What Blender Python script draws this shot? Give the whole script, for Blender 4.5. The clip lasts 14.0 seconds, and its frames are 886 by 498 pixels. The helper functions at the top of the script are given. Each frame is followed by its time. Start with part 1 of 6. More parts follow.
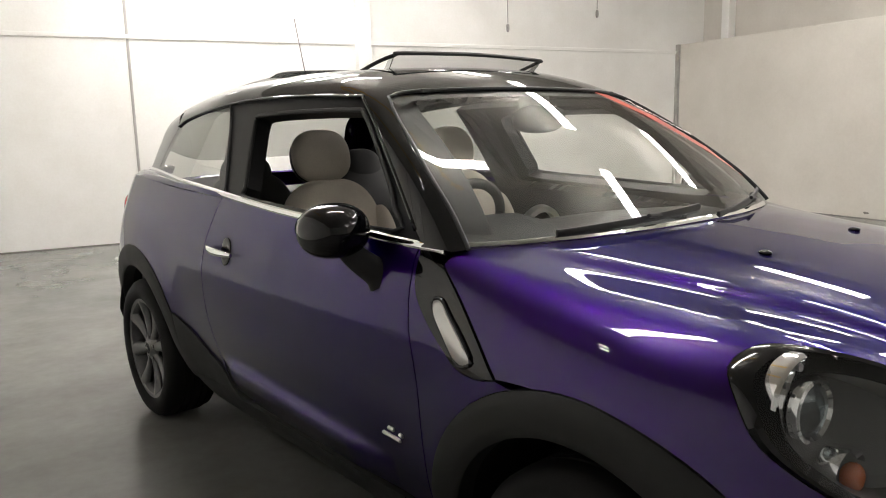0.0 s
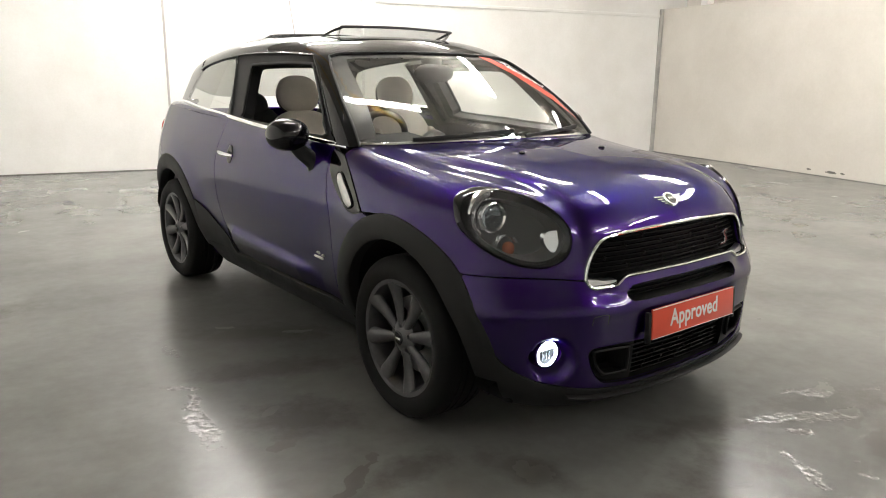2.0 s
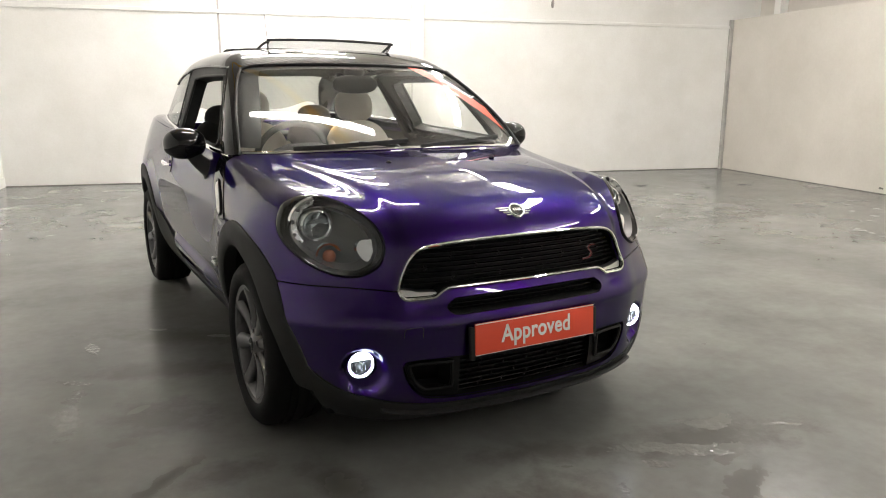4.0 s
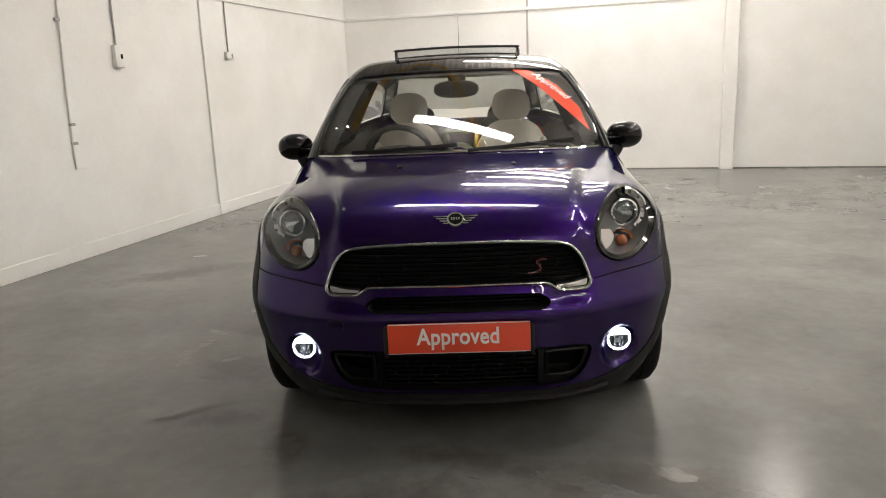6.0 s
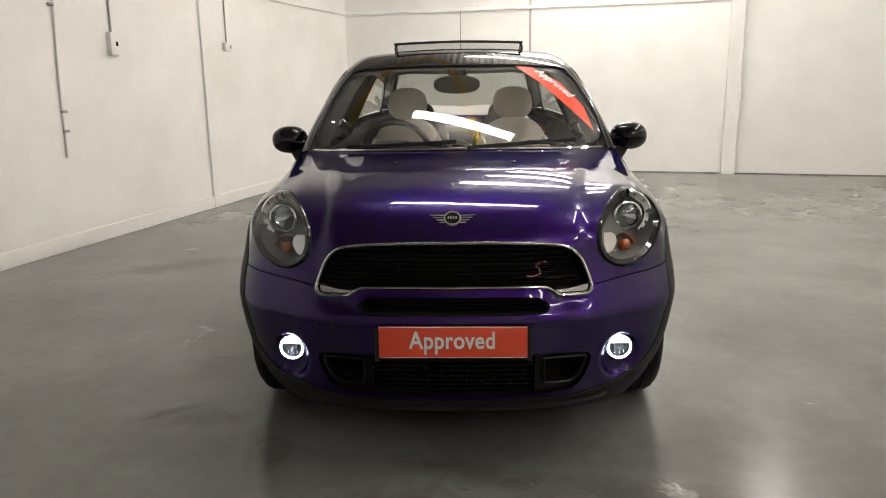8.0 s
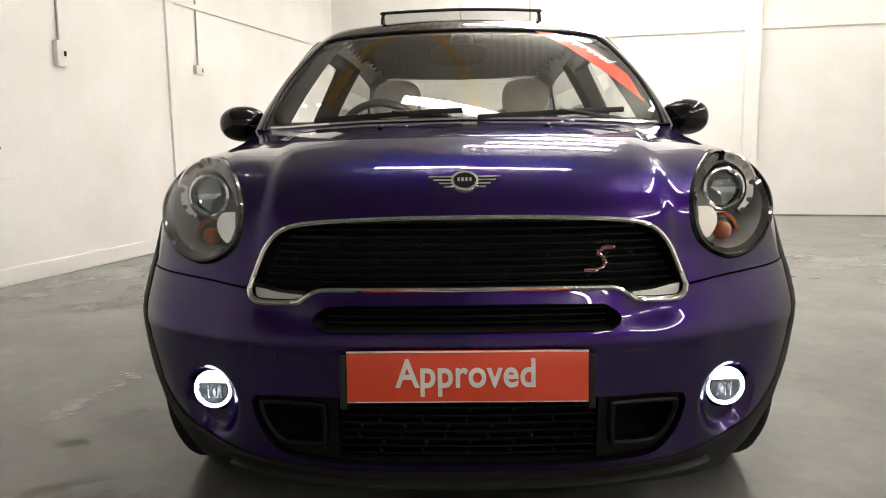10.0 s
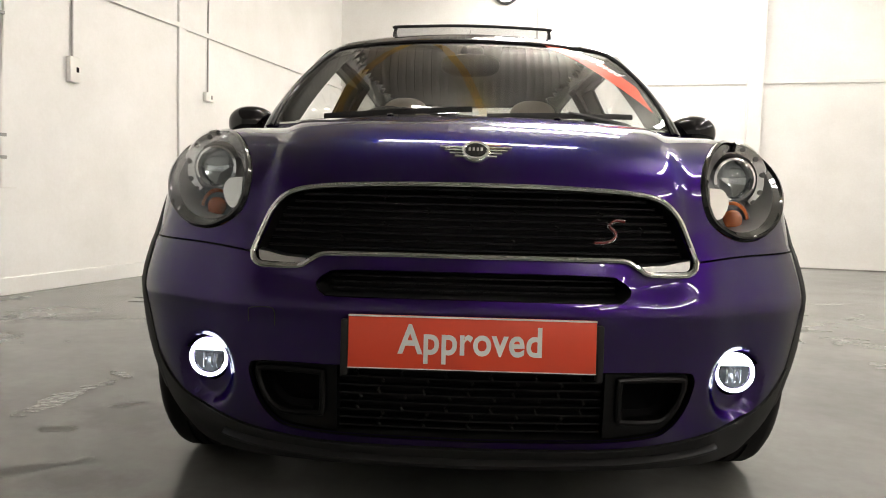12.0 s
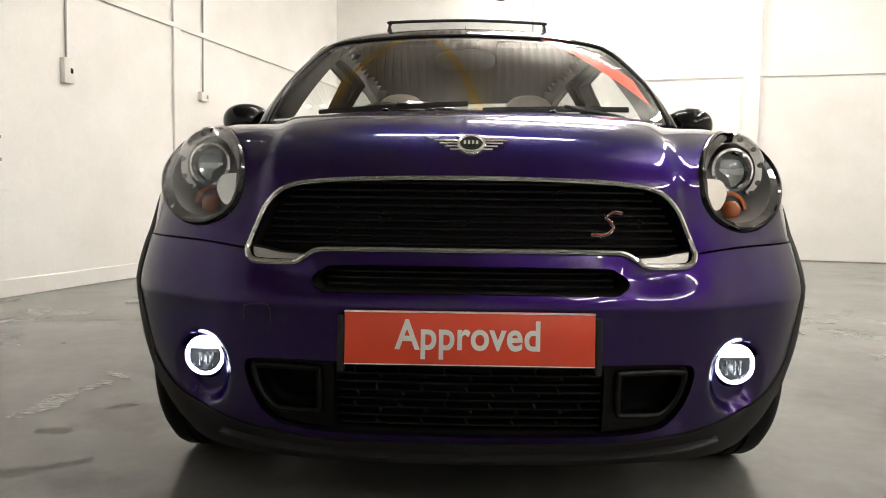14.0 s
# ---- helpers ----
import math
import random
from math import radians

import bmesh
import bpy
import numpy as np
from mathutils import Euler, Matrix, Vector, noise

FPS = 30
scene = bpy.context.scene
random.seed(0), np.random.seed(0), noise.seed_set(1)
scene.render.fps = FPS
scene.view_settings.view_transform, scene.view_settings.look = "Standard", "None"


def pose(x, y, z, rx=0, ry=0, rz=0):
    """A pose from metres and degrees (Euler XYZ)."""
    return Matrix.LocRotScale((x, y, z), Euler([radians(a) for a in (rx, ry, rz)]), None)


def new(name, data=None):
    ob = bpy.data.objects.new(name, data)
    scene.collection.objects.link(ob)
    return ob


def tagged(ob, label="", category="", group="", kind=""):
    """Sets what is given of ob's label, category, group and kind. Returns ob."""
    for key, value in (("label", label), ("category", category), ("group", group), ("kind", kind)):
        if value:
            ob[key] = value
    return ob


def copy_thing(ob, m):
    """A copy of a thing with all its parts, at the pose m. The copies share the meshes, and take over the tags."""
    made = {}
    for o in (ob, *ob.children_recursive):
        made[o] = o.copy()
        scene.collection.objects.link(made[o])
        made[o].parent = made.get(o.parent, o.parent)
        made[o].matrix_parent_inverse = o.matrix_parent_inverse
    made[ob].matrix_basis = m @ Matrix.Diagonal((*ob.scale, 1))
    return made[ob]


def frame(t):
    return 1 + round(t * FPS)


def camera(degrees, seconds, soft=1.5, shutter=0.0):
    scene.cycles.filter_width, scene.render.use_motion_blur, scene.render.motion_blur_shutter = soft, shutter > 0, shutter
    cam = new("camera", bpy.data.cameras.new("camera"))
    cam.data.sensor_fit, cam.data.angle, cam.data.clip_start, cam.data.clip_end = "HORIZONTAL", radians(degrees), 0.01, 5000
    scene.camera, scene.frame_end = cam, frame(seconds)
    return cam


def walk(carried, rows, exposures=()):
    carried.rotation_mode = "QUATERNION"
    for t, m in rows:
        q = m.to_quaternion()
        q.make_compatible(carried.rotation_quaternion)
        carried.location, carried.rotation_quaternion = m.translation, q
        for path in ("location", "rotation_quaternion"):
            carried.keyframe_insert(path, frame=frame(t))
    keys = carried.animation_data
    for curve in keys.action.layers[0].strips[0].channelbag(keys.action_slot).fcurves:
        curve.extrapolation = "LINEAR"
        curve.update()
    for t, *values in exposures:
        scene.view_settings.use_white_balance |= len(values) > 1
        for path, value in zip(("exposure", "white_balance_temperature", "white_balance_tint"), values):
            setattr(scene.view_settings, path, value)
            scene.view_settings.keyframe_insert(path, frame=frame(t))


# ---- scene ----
# The lens and the path: seconds, place in metres, heading, tilt and roll in degrees.
cam = camera(62.16, 14.0, soft=1.0)
PATH = [
    (0, -1.893, -0.108, 1.339, -39.79, -9.73, -1.28),
    (0.5, -2.179, -0.775, 1.324, -41.05, -12.15, 0.25),
    (1, -2.319, -1.303, 1.309, -39.11, -13.52, -0.85),
    (1.5, -2.372, -1.474, 1.335, -38.12, -13.64, -0.24),
    (2, -2.384, -1.510, 1.337, -37.99, -13.32, 0.70),
    (2.5, -2.392, -1.528, 1.338, -38.03, -13.34, 1.29),
    (3, -2.387, -1.556, 1.334, -37.54, -13.01, 1.89),
    (3.5, -2.003, -1.773, 1.301, -32.96, -12.36, -0.24),
    (3.7, -1.813, -1.885, 1.304, -31.92, -12.14, 0.01),
    (5.8, -0.001, -2.551, 1.378, 1.32, -12.90, -2.85),
    (6, 0.064, -2.544, 1.388, 2.45, -12.81, -2.38),
    (6.5, 0.065, -2.524, 1.371, 1.97, -12.48, -1.35),
    (7, 0.057, -2.491, 1.367, 2.21, -12.81, -1.14),
    (7.5, 0.062, -2.480, 1.366, 2.17, -12.90, -0.94),
    (7.7, 0.064, -2.479, 1.369, 2.27, -12.93, -0.88),
    (9.8, 0.005, -1.563, 1.106, 1.04, -10.15, -1.00),
    (10, -0.009, -1.534, 0.969, 1.46, -8.00, -0.88),
    (10.2, -0.015, -1.521, 0.856, 1.58, -6.18, -0.77),
    (10.5, -0.030, -1.516, 0.783, 1.53, -4.12, -0.07),
    (11, -0.034, -1.518, 0.780, 1.89, -3.93, 2.18),
    (11.5, -0.033, -1.528, 0.780, 2.30, -3.49, 1.48),
    (12, -0.031, -1.529, 0.779, 1.29, -3.88, 1.46),
    (12.5, -0.030, -1.523, 0.777, 1.35, -3.86, 1.18),
    (13, -0.030, -1.516, 0.772, 1.33, -4.01, 0.88),
    (13.5, -0.029, -1.514, 0.772, 1.34, -4.10, 0.68),
    (14, -0.026, -1.515, 0.770, 1.18, -4.04, 0.73),
]


def held(x, y, z, yaw, pitch, roll):
    return pose(x, y, z, 0, 0, yaw) @ pose(0, 0, 0, 90 + pitch) @ pose(0, 0, 0, 0, 0, roll)


# The clip's camera opens up on the three-quarter view and stops down before the white wall.
walk(cam, [(t, held(*row)) for t, *row in PATH], [(0, 0.84, 6320, 10), (0.6, 1.10, 6320, 10), (1.5, 1.28, 6320, 9), (3.3, 1.28, 6320, 9), (5.8, 0.65, 6500, 11), (7.7, 0.65, 6500, 11), (10, 0.97, 6520, 10), (14, 1.0, 6520, 10)])


# ---- light ----
TURN = -13.7                                    # the hall stands askew to the car
HALL = pose(0, 0, 0, 0, 0, TURN)
LEFT, RIGHT, BACK, FRONT, CEIL = -4.115, 7.22, 8.92, -9.0, 4.6

world = bpy.data.worlds.new("world")
scene.world = world
world.use_nodes = True
world.node_tree.nodes["Background"].inputs[0].default_value = (0.9, 0.95, 1.0, 1)
world.node_tree.nodes["Background"].inputs[1].default_value = 0.02



# ---- materials ----
def shader(name, colour, rough=0.5, metal=0.0, coat=0.0, spec=0.5, coat_rough=0.03, **more):
    m = bpy.data.materials.new(name)
    m.use_nodes = True
    b = m.node_tree.nodes["Principled BSDF"]
    b.inputs["Base Color"].default_value = (*colour, 1)
    b.inputs["Roughness"].default_value = rough
    b.inputs["Metallic"].default_value = metal
    b.inputs["Coat Weight"].default_value = coat
    b.inputs["Coat Roughness"].default_value = coat_rough
    b.inputs["Specular IOR Level"].default_value = spec
    for key, value in more.items():
        b.inputs[key.replace("_", " ")].default_value = value
    return m


def add(m, kind, **values):
    n = m.node_tree.nodes.new(kind)
    for key, value in values.items():
        if key in n.inputs:
            n.inputs[key].default_value = value
    return n


def wire(m, a, b):
    m.node_tree.links.new(a, b)


def textured(m, low, high, scale, detail=6.0, bump=0.0, rough=None, fine=0.0, where="Object", stretch=(1, 1, 1)):
    """Two scales of noise between two colours, a little relief, and roughness that varies with them."""
    b = m.node_tree.nodes["Principled BSDF"]
    tc = add(m, "ShaderNodeTexCoord")
    mp = add(m, "ShaderNodeMapping", Scale=stretch)
    wire(m, tc.outputs[where], mp.inputs[0])
    n1 = add(m, "ShaderNodeTexNoise", Scale=scale, Detail=detail, Roughness=0.6)
    n2 = add(m, "ShaderNodeTexNoise", Scale=fine or scale * 14, Detail=4.0, Roughness=0.6)
    for n in (n1, n2):
        wire(m, mp.outputs[0], n.inputs["Vector"])
    mix = add(m, "ShaderNodeMath")
    mix.operation = "MULTIPLY_ADD"
    wire(m, n2.outputs[0], mix.inputs[0])
    mix.inputs[1].default_value = 0.35
    wire(m, n1.outputs[0], mix.inputs[2])
    ramp = add(m, "ShaderNodeValToRGB")
    ramp.color_ramp.elements[0].position, ramp.color_ramp.elements[1].position = 0.48, 0.86
    ramp.color_ramp.elements[0].color, ramp.color_ramp.elements[1].color = (*low, 1), (*high, 1)
    wire(m, mix.outputs[0], ramp.inputs[0])
    wire(m, ramp.outputs[0], b.inputs["Base Color"])
    if rough:
        r = add(m, "ShaderNodeMapRange")
        r.inputs["From Min"].default_value, r.inputs["From Max"].default_value = 0.45, 0.9
        r.inputs["To Min"].default_value, r.inputs["To Max"].default_value = rough
        wire(m, mix.outputs[0], r.inputs["Value"])
        wire(m, r.outputs[0], b.inputs["Roughness"])
    if bump:
        bp = add(m, "ShaderNodeBump", Strength=bump, Distance=0.01)
        wire(m, mix.outputs[0], bp.inputs["Height"])
        wire(m, bp.outputs[0], b.inputs["Normal"])
    return m


def clear_pane(name, tint, rough=0.0, ior=1.6):
    """Thin glass: seen through, with gloss on it that grows towards grazing views."""
    m = bpy.data.materials.new(name)
    m.use_nodes = True
    t = m.node_tree
    t.nodes.remove(t.nodes["Principled BSDF"])
    see = add(m, "ShaderNodeBsdfTransparent", Color=(*tint, 1))
    gloss = add(m, "ShaderNodeBsdfGlossy", Roughness=rough)
    base = ((ior - 1) / (ior + 1)) ** 2
    facing = add(m, "ShaderNodeLayerWeight", Blend=0.5)
    steep = add(m, "ShaderNodeMath")
    steep.operation = "POWER"
    wire(m, facing.outputs["Facing"], steep.inputs[0])
    steep.inputs[1].default_value = 4.5
    fres = add(m, "ShaderNodeMath")
    fres.operation = "MULTIPLY_ADD"
    wire(m, steep.outputs[0], fres.inputs[0])
    fres.inputs[1].default_value, fres.inputs[2].default_value = 1 - base, base
    mix = add(m, "ShaderNodeMixShader")
    wire(m, fres.outputs[0], mix.inputs[0])
    wire(m, see.outputs[0], mix.inputs[1])
    wire(m, gloss.outputs[0], mix.inputs[2])
    wire(m, mix.outputs[0], t.nodes["Material Output"].inputs[0])
    return m


def glow(name, colour, strength):
    m = shader(name, (0.9, 0.9, 0.9), 0.3)
    b = m.node_tree.nodes["Principled BSDF"]
    b.inputs["Emission Color"].default_value = (*colour, 1)
    b.inputs["Emission Strength"].default_value = strength
    return m


PAINT = shader("violet_metallic_paint", (0.0225, 0.0023, 0.094), 0.38, 1.0, 1.0, coat_rough=0.008, Specular_Tint=(0.14, 0.05, 0.28, 1), Coat_IOR=1.5)
GLOSS_BLACK = shader("gloss_black", (0.004, 0.004, 0.005), 0.04, 0.0, 0.0)
PLASTIC = textured(shader("grained_black_plastic", (0.02, 0.02, 0.021), 0.62, spec=0.32), (0.010, 0.010, 0.0105), (0.018, 0.018, 0.018), 9, bump=0.06, rough=(0.55, 0.7), fine=420)
RUBBER = textured(shader("tyre_rubber", (0.012, 0.012, 0.012), 0.75, spec=0.22), (0.004, 0.004, 0.004), (0.010, 0.0097, 0.0094), 7, bump=0.08, rough=(0.65, 0.85))
SEAL = shader("rubber_seal", (0.008, 0.008, 0.008), 0.5)
DARK = shader("dark_inside", (0.006, 0.006, 0.006), 0.8, spec=0.25)
CHROME = shader("chrome", (0.86, 0.87, 0.88), 0.035, 1.0)
SATIN = shader("satin_metal", (0.55, 0.55, 0.54), 0.28, 1.0)
ALLOY = textured(shader("anthracite_alloy", (0.06, 0.06, 0.065), 0.35, 0.55, 0.4), (0.055, 0.055, 0.058), (0.085, 0.084, 0.086), 20, rough=(0.28, 0.4))
GLASS = clear_pane("window_glass", (0.97, 0.98, 0.97), ior=1.55)
SCREEN_GLASS = clear_pane("windscreen_glass", (0.94, 0.96, 0.94), ior=2.0)
TINTED = clear_pane("tinted_glass", (0.52, 0.53, 0.51))
LENS = clear_pane("lamp_lens", (0.93, 0.95, 0.96))
LEATHER = textured(shader("cream_leather", (0.55, 0.50, 0.42), 0.45), (0.62, 0.56, 0.48), (0.76, 0.70, 0.61), 5, bump=0.10, rough=(0.4, 0.55), fine=160)
TRIM = textured(shader("charcoal_trim", (0.03, 0.03, 0.031), 0.6), (0.022, 0.022, 0.023), (0.042, 0.041, 0.040), 8, bump=0.08, rough=(0.5, 0.7), fine=200)
HEADLINER = textured(shader("grey_headliner", (0.11, 0.105, 0.10), 0.8), (0.05, 0.048, 0.045), (0.075, 0.072, 0.068), 6, rough=(0.7, 0.9), fine=220)
RED = shader("red_plate", (0.80, 0.075, 0.028), 0.3, coat=0.4)
WHITE = shader("white_lettering", (0.85, 0.85, 0.84), 0.4)
AMBER = shader("amber_bulb", (0.42, 0.11, 0.03), 0.1, coat=1.0)
REFLECTOR = shader("lamp_reflector", (0.90, 0.905, 0.91), 0.09, 1.0)
RING_LIGHT = glow("running_light", (0.86, 0.93, 1.0), 4.5)
TUBE = glow("fluorescent_tube", (1.0, 0.945, 0.885), 24.5)
UPLIGHT = glow("added_uplight", (1.0, 0.945, 0.885), 15.0)
LAMP_COVER = glow("bulkhead_cover", (1.0, 0.96, 0.9), 1.6)
RED_GLASS = shader("red_tail_lens", (0.45, 0.01, 0.012), 0.1, coat=1.0)

WALL = textured(shader("white_painted_wall", (0.8, 0.79, 0.75), 0.55), (0.76, 0.75, 0.72), (0.85, 0.845, 0.825), 1.3, bump=0.05, rough=(0.45, 0.65), fine=40)
# For the unseen end wall: a grey picked for how much light it returns.
END_WALL = textured(shader("unseen_end_wall", (0.3, 0.3, 0.3), 0.6), (0.62, 0.615, 0.60), (0.70, 0.695, 0.68), 1.2, bump=0.08, rough=(0.5, 0.7), fine=40)
BEIGE = textured(shader("beige_painted_board", (0.6, 0.55, 0.47), 0.55), (0.56, 0.53, 0.48), (0.64, 0.61, 0.56), 1.0, bump=0.06, rough=(0.45, 0.6), fine=30)
SHEET = textured(shader("corrugated_sheet", (0.36, 0.35, 0.33), 0.5, 0.2), (0.38, 0.36, 0.325), (0.50, 0.48, 0.44), 1.2, rough=(0.4, 0.6), fine=12)
STEEL_YELLOW = textured(shader("yellow_steel", (0.6, 0.36, 0.03), 0.5), (0.50, 0.28, 0.02), (0.66, 0.41, 0.05), 3, bump=0.05, rough=(0.4, 0.6))
WHITE_PLASTIC = shader("white_plastic", (0.78, 0.77, 0.73), 0.4)
JOINT = textured(shader("grey_joint", (0.4, 0.39, 0.37), 0.6), (0.34, 0.33, 0.31), (0.44, 0.43, 0.41), 6, rough=(0.5, 0.7))
CABLE = shader("grey_cable", (0.35, 0.34, 0.32), 0.5)


# ---- helpers for building ----
def shape(bm):
    """Shapes are closed with outward faces."""
    bmesh.ops.recalc_face_normals(bm, faces=bm.faces)
    return bm


def part(name, bm, material, parent=None, label="", smooth=True, place=None):
    """One mesh object, from a bmesh or a mesh; under a thing where a parent is given."""
    if isinstance(bm, bpy.types.Mesh):
        me = bm
    else:
        me = bpy.data.meshes.new(name)
        bm.to_mesh(me)
        bm.free()
        if smooth:
            me.shade_smooth()
            me.set_sharp_from_angle(angle=radians(38))
    if not me.materials:
        me.materials.append(material)
    ob = new(name, me)
    if place is not None:
        ob.matrix_world = place
    if parent is not None:
        ob.parent = parent
        world_of = parent.matrix_basis.copy()
        if parent.parent is not None:
            world_of = parent.parent.matrix_basis @ parent.matrix_parent_inverse @ world_of
        ob.matrix_parent_inverse = world_of.inverted()
    if label:
        ob["label"] = label
    return ob


def empty(name, at=(0, 0, 0)):
    ob = new(name)
    ob.empty_display_size = 0.1
    ob.matrix_basis = Matrix.Translation(at)
    return ob


def box(x0, y0, z0, x1, y1, z1, bevel=0.0, bm=None, turn=None):
    """A block, its edges eased by the bevel; joined to bm if one is given."""
    own = bmesh.new()
    bmesh.ops.create_cube(own, size=1)
    bmesh.ops.scale(own, vec=(x1 - x0, y1 - y0, z1 - z0), verts=own.verts)
    bmesh.ops.translate(own, vec=((x0 + x1) / 2, (y0 + y1) / 2, (z0 + z1) / 2), verts=own.verts)
    if bevel:
        bmesh.ops.bevel(own, geom=own.edges[:], offset=bevel, segments=2, affect="EDGES", profile=0.5)
    if turn is not None:
        own.transform(turn)
    if bm is None:
        return own
    me = bpy.data.meshes.new("joined")
    own.to_mesh(me)
    own.free()
    bm.from_mesh(me)
    bpy.data.meshes.remove(me)
    return bm


def tube(points, radius, sides=10, bm=None, closed=False, flat=1.0, up=(0, 0, 1)):
    """A round bar along a line of points; radius may be one number or one for each point."""
    bm = bm or bmesh.new()
    pts = [Vector(p) for p in points]
    n = len(pts)
    radii = [radius] * n if isinstance(radius, (int, float)) else [float(r) for r in radius]
    rings = []
    for i, p in enumerate(pts):
        a = pts[(i - 1) % n] if closed or i else p
        b = pts[(i + 1) % n] if closed or i < n - 1 else p
        d = (b - a).normalized()
        u = Vector(up)
        if abs(u.dot(d)) > 0.95:
            u = Vector((1, 0, 0))
        s = d.cross(u).normalized()
        w = s.cross(d).normalized()
        rings.append([bm.verts.new(p + radii[i] * (math.cos(k * math.tau / sides) * s + flat * math.sin(k * math.tau / sides) * w)) for k in range(sides)])
    for i in range(n if closed else n - 1):
        a, b = rings[i], rings[(i + 1) % n]
        for k in range(sides):
            bm.faces.new((a[k], a[(k + 1) % sides], b[(k + 1) % sides], b[k]))
    if not closed:
        bm.faces.new(rings[0][::-1])
        bm.faces.new(rings[-1])
    return bm


def lathe(profile, steps=48, bm=None, m=None, closed=False):
    """Turn a profile of (radius, along) round the z axis, then place it by m."""
    bm = bm or bmesh.new()
    m = m or Matrix()
    rings = []
    for k in range(steps):
        c, s = math.cos(k * math.tau / steps), math.sin(k * math.tau / steps)
        rings.append([bm.verts.new(m @ Vector((r * c, r * s, h))) for r, h in profile])
    n = len(profile)
    for k in range(steps):
        a, b = rings[k], rings[(k + 1) % steps]
        for i in range(n if closed else n - 1):
            j = (i + 1) % n
            bm.faces.new((a[i], b[i], b[j], a[j]))
    bmesh.ops.remove_doubles(bm, verts=bm.verts, dist=1e-6)
    return bm


def spline(points, per=6, closed=False):
    """Points along a smooth line (Catmull-Rom) through the given ones."""
    p = np.array(points, float)
    n = len(p)
    out = []
    for i in range(n if closed else n - 1):
        a = p[(i - 1) % n] if closed or i else 2 * p[0] - p[1]
        b, c = p[i], p[(i + 1) % n]
        d = p[(i + 2) % n] if closed or i < n - 2 else 2 * p[-1] - p[-2]
        for t in np.arange(per) / per:
            out.append(0.5 * (2 * b + (c - a) * t + (2 * a - 5 * b + 4 * c - d) * t * t + (3 * b - a - 3 * c + d) * t ** 3))
    if not closed:
        out.append(p[-1])
    return np.array(out)


def lettering(name, text, size, material, parent, place, label="", depth=0.0008):
    """Words in the built-in font, as a mesh, centred."""
    c = bpy.data.curves.new(name, "FONT")
    c.body, c.size, c.extrude, c.align_x, c.align_y = text, size, depth, "CENTER", "CENTER"
    c.space_character = 1.04
    c.offset = size * 0.021
    ob = bpy.data.objects.new("letters_made", c)
    scene.collection.objects.link(ob)
    bpy.context.view_layer.update()
    me = bpy.data.meshes.new_from_object(ob.evaluated_get(bpy.context.evaluated_depsgraph_get()))
    bpy.data.objects.remove(ob)
    bpy.data.curves.remove(c)
    me.materials.clear()
    me.transform(place)
    return part(name, me, material, parent, label)


def blob(rx, ry, rz, m=None, e=2.0, seg=28, rings=16):
    """A rounded body: a superellipsoid; e over 2 makes it boxier."""
    bm = bmesh.new()
    m = m or Matrix()
    pw = lambda v: math.copysign(abs(v) ** (2 / e), v)
    rows = []
    for i in range(1, rings):
        a = -math.pi / 2 + math.pi * i / rings
        rows.append([bm.verts.new(m @ Vector((rx * pw(math.cos(a)) * pw(math.cos(b)), ry * pw(math.cos(a)) * pw(math.sin(b)), rz * pw(math.sin(a))))) for b in np.arange(seg) * math.tau / seg])
    lo, hi = bm.verts.new(m @ Vector((0, 0, -rz))), bm.verts.new(m @ Vector((0, 0, rz)))
    for a, b in zip(rows, rows[1:]):
        for k in range(seg):
            bm.faces.new((a[k], a[(k + 1) % seg], b[(k + 1) % seg], b[k]))
    for k in range(seg):
        bm.faces.new((lo, rows[0][(k + 1) % seg], rows[0][k]))
        bm.faces.new((hi, rows[-1][k], rows[-1][(k + 1) % seg]))
    return bm


# ---- the hall ----
def structure(name, bm, material, label, parent=None, smooth=False):
    ob = part(name, bm, material, parent, smooth=smooth, place=HALL if parent is None else None)
    return tagged(ob, label, name.split("_")[0], kind="structure")


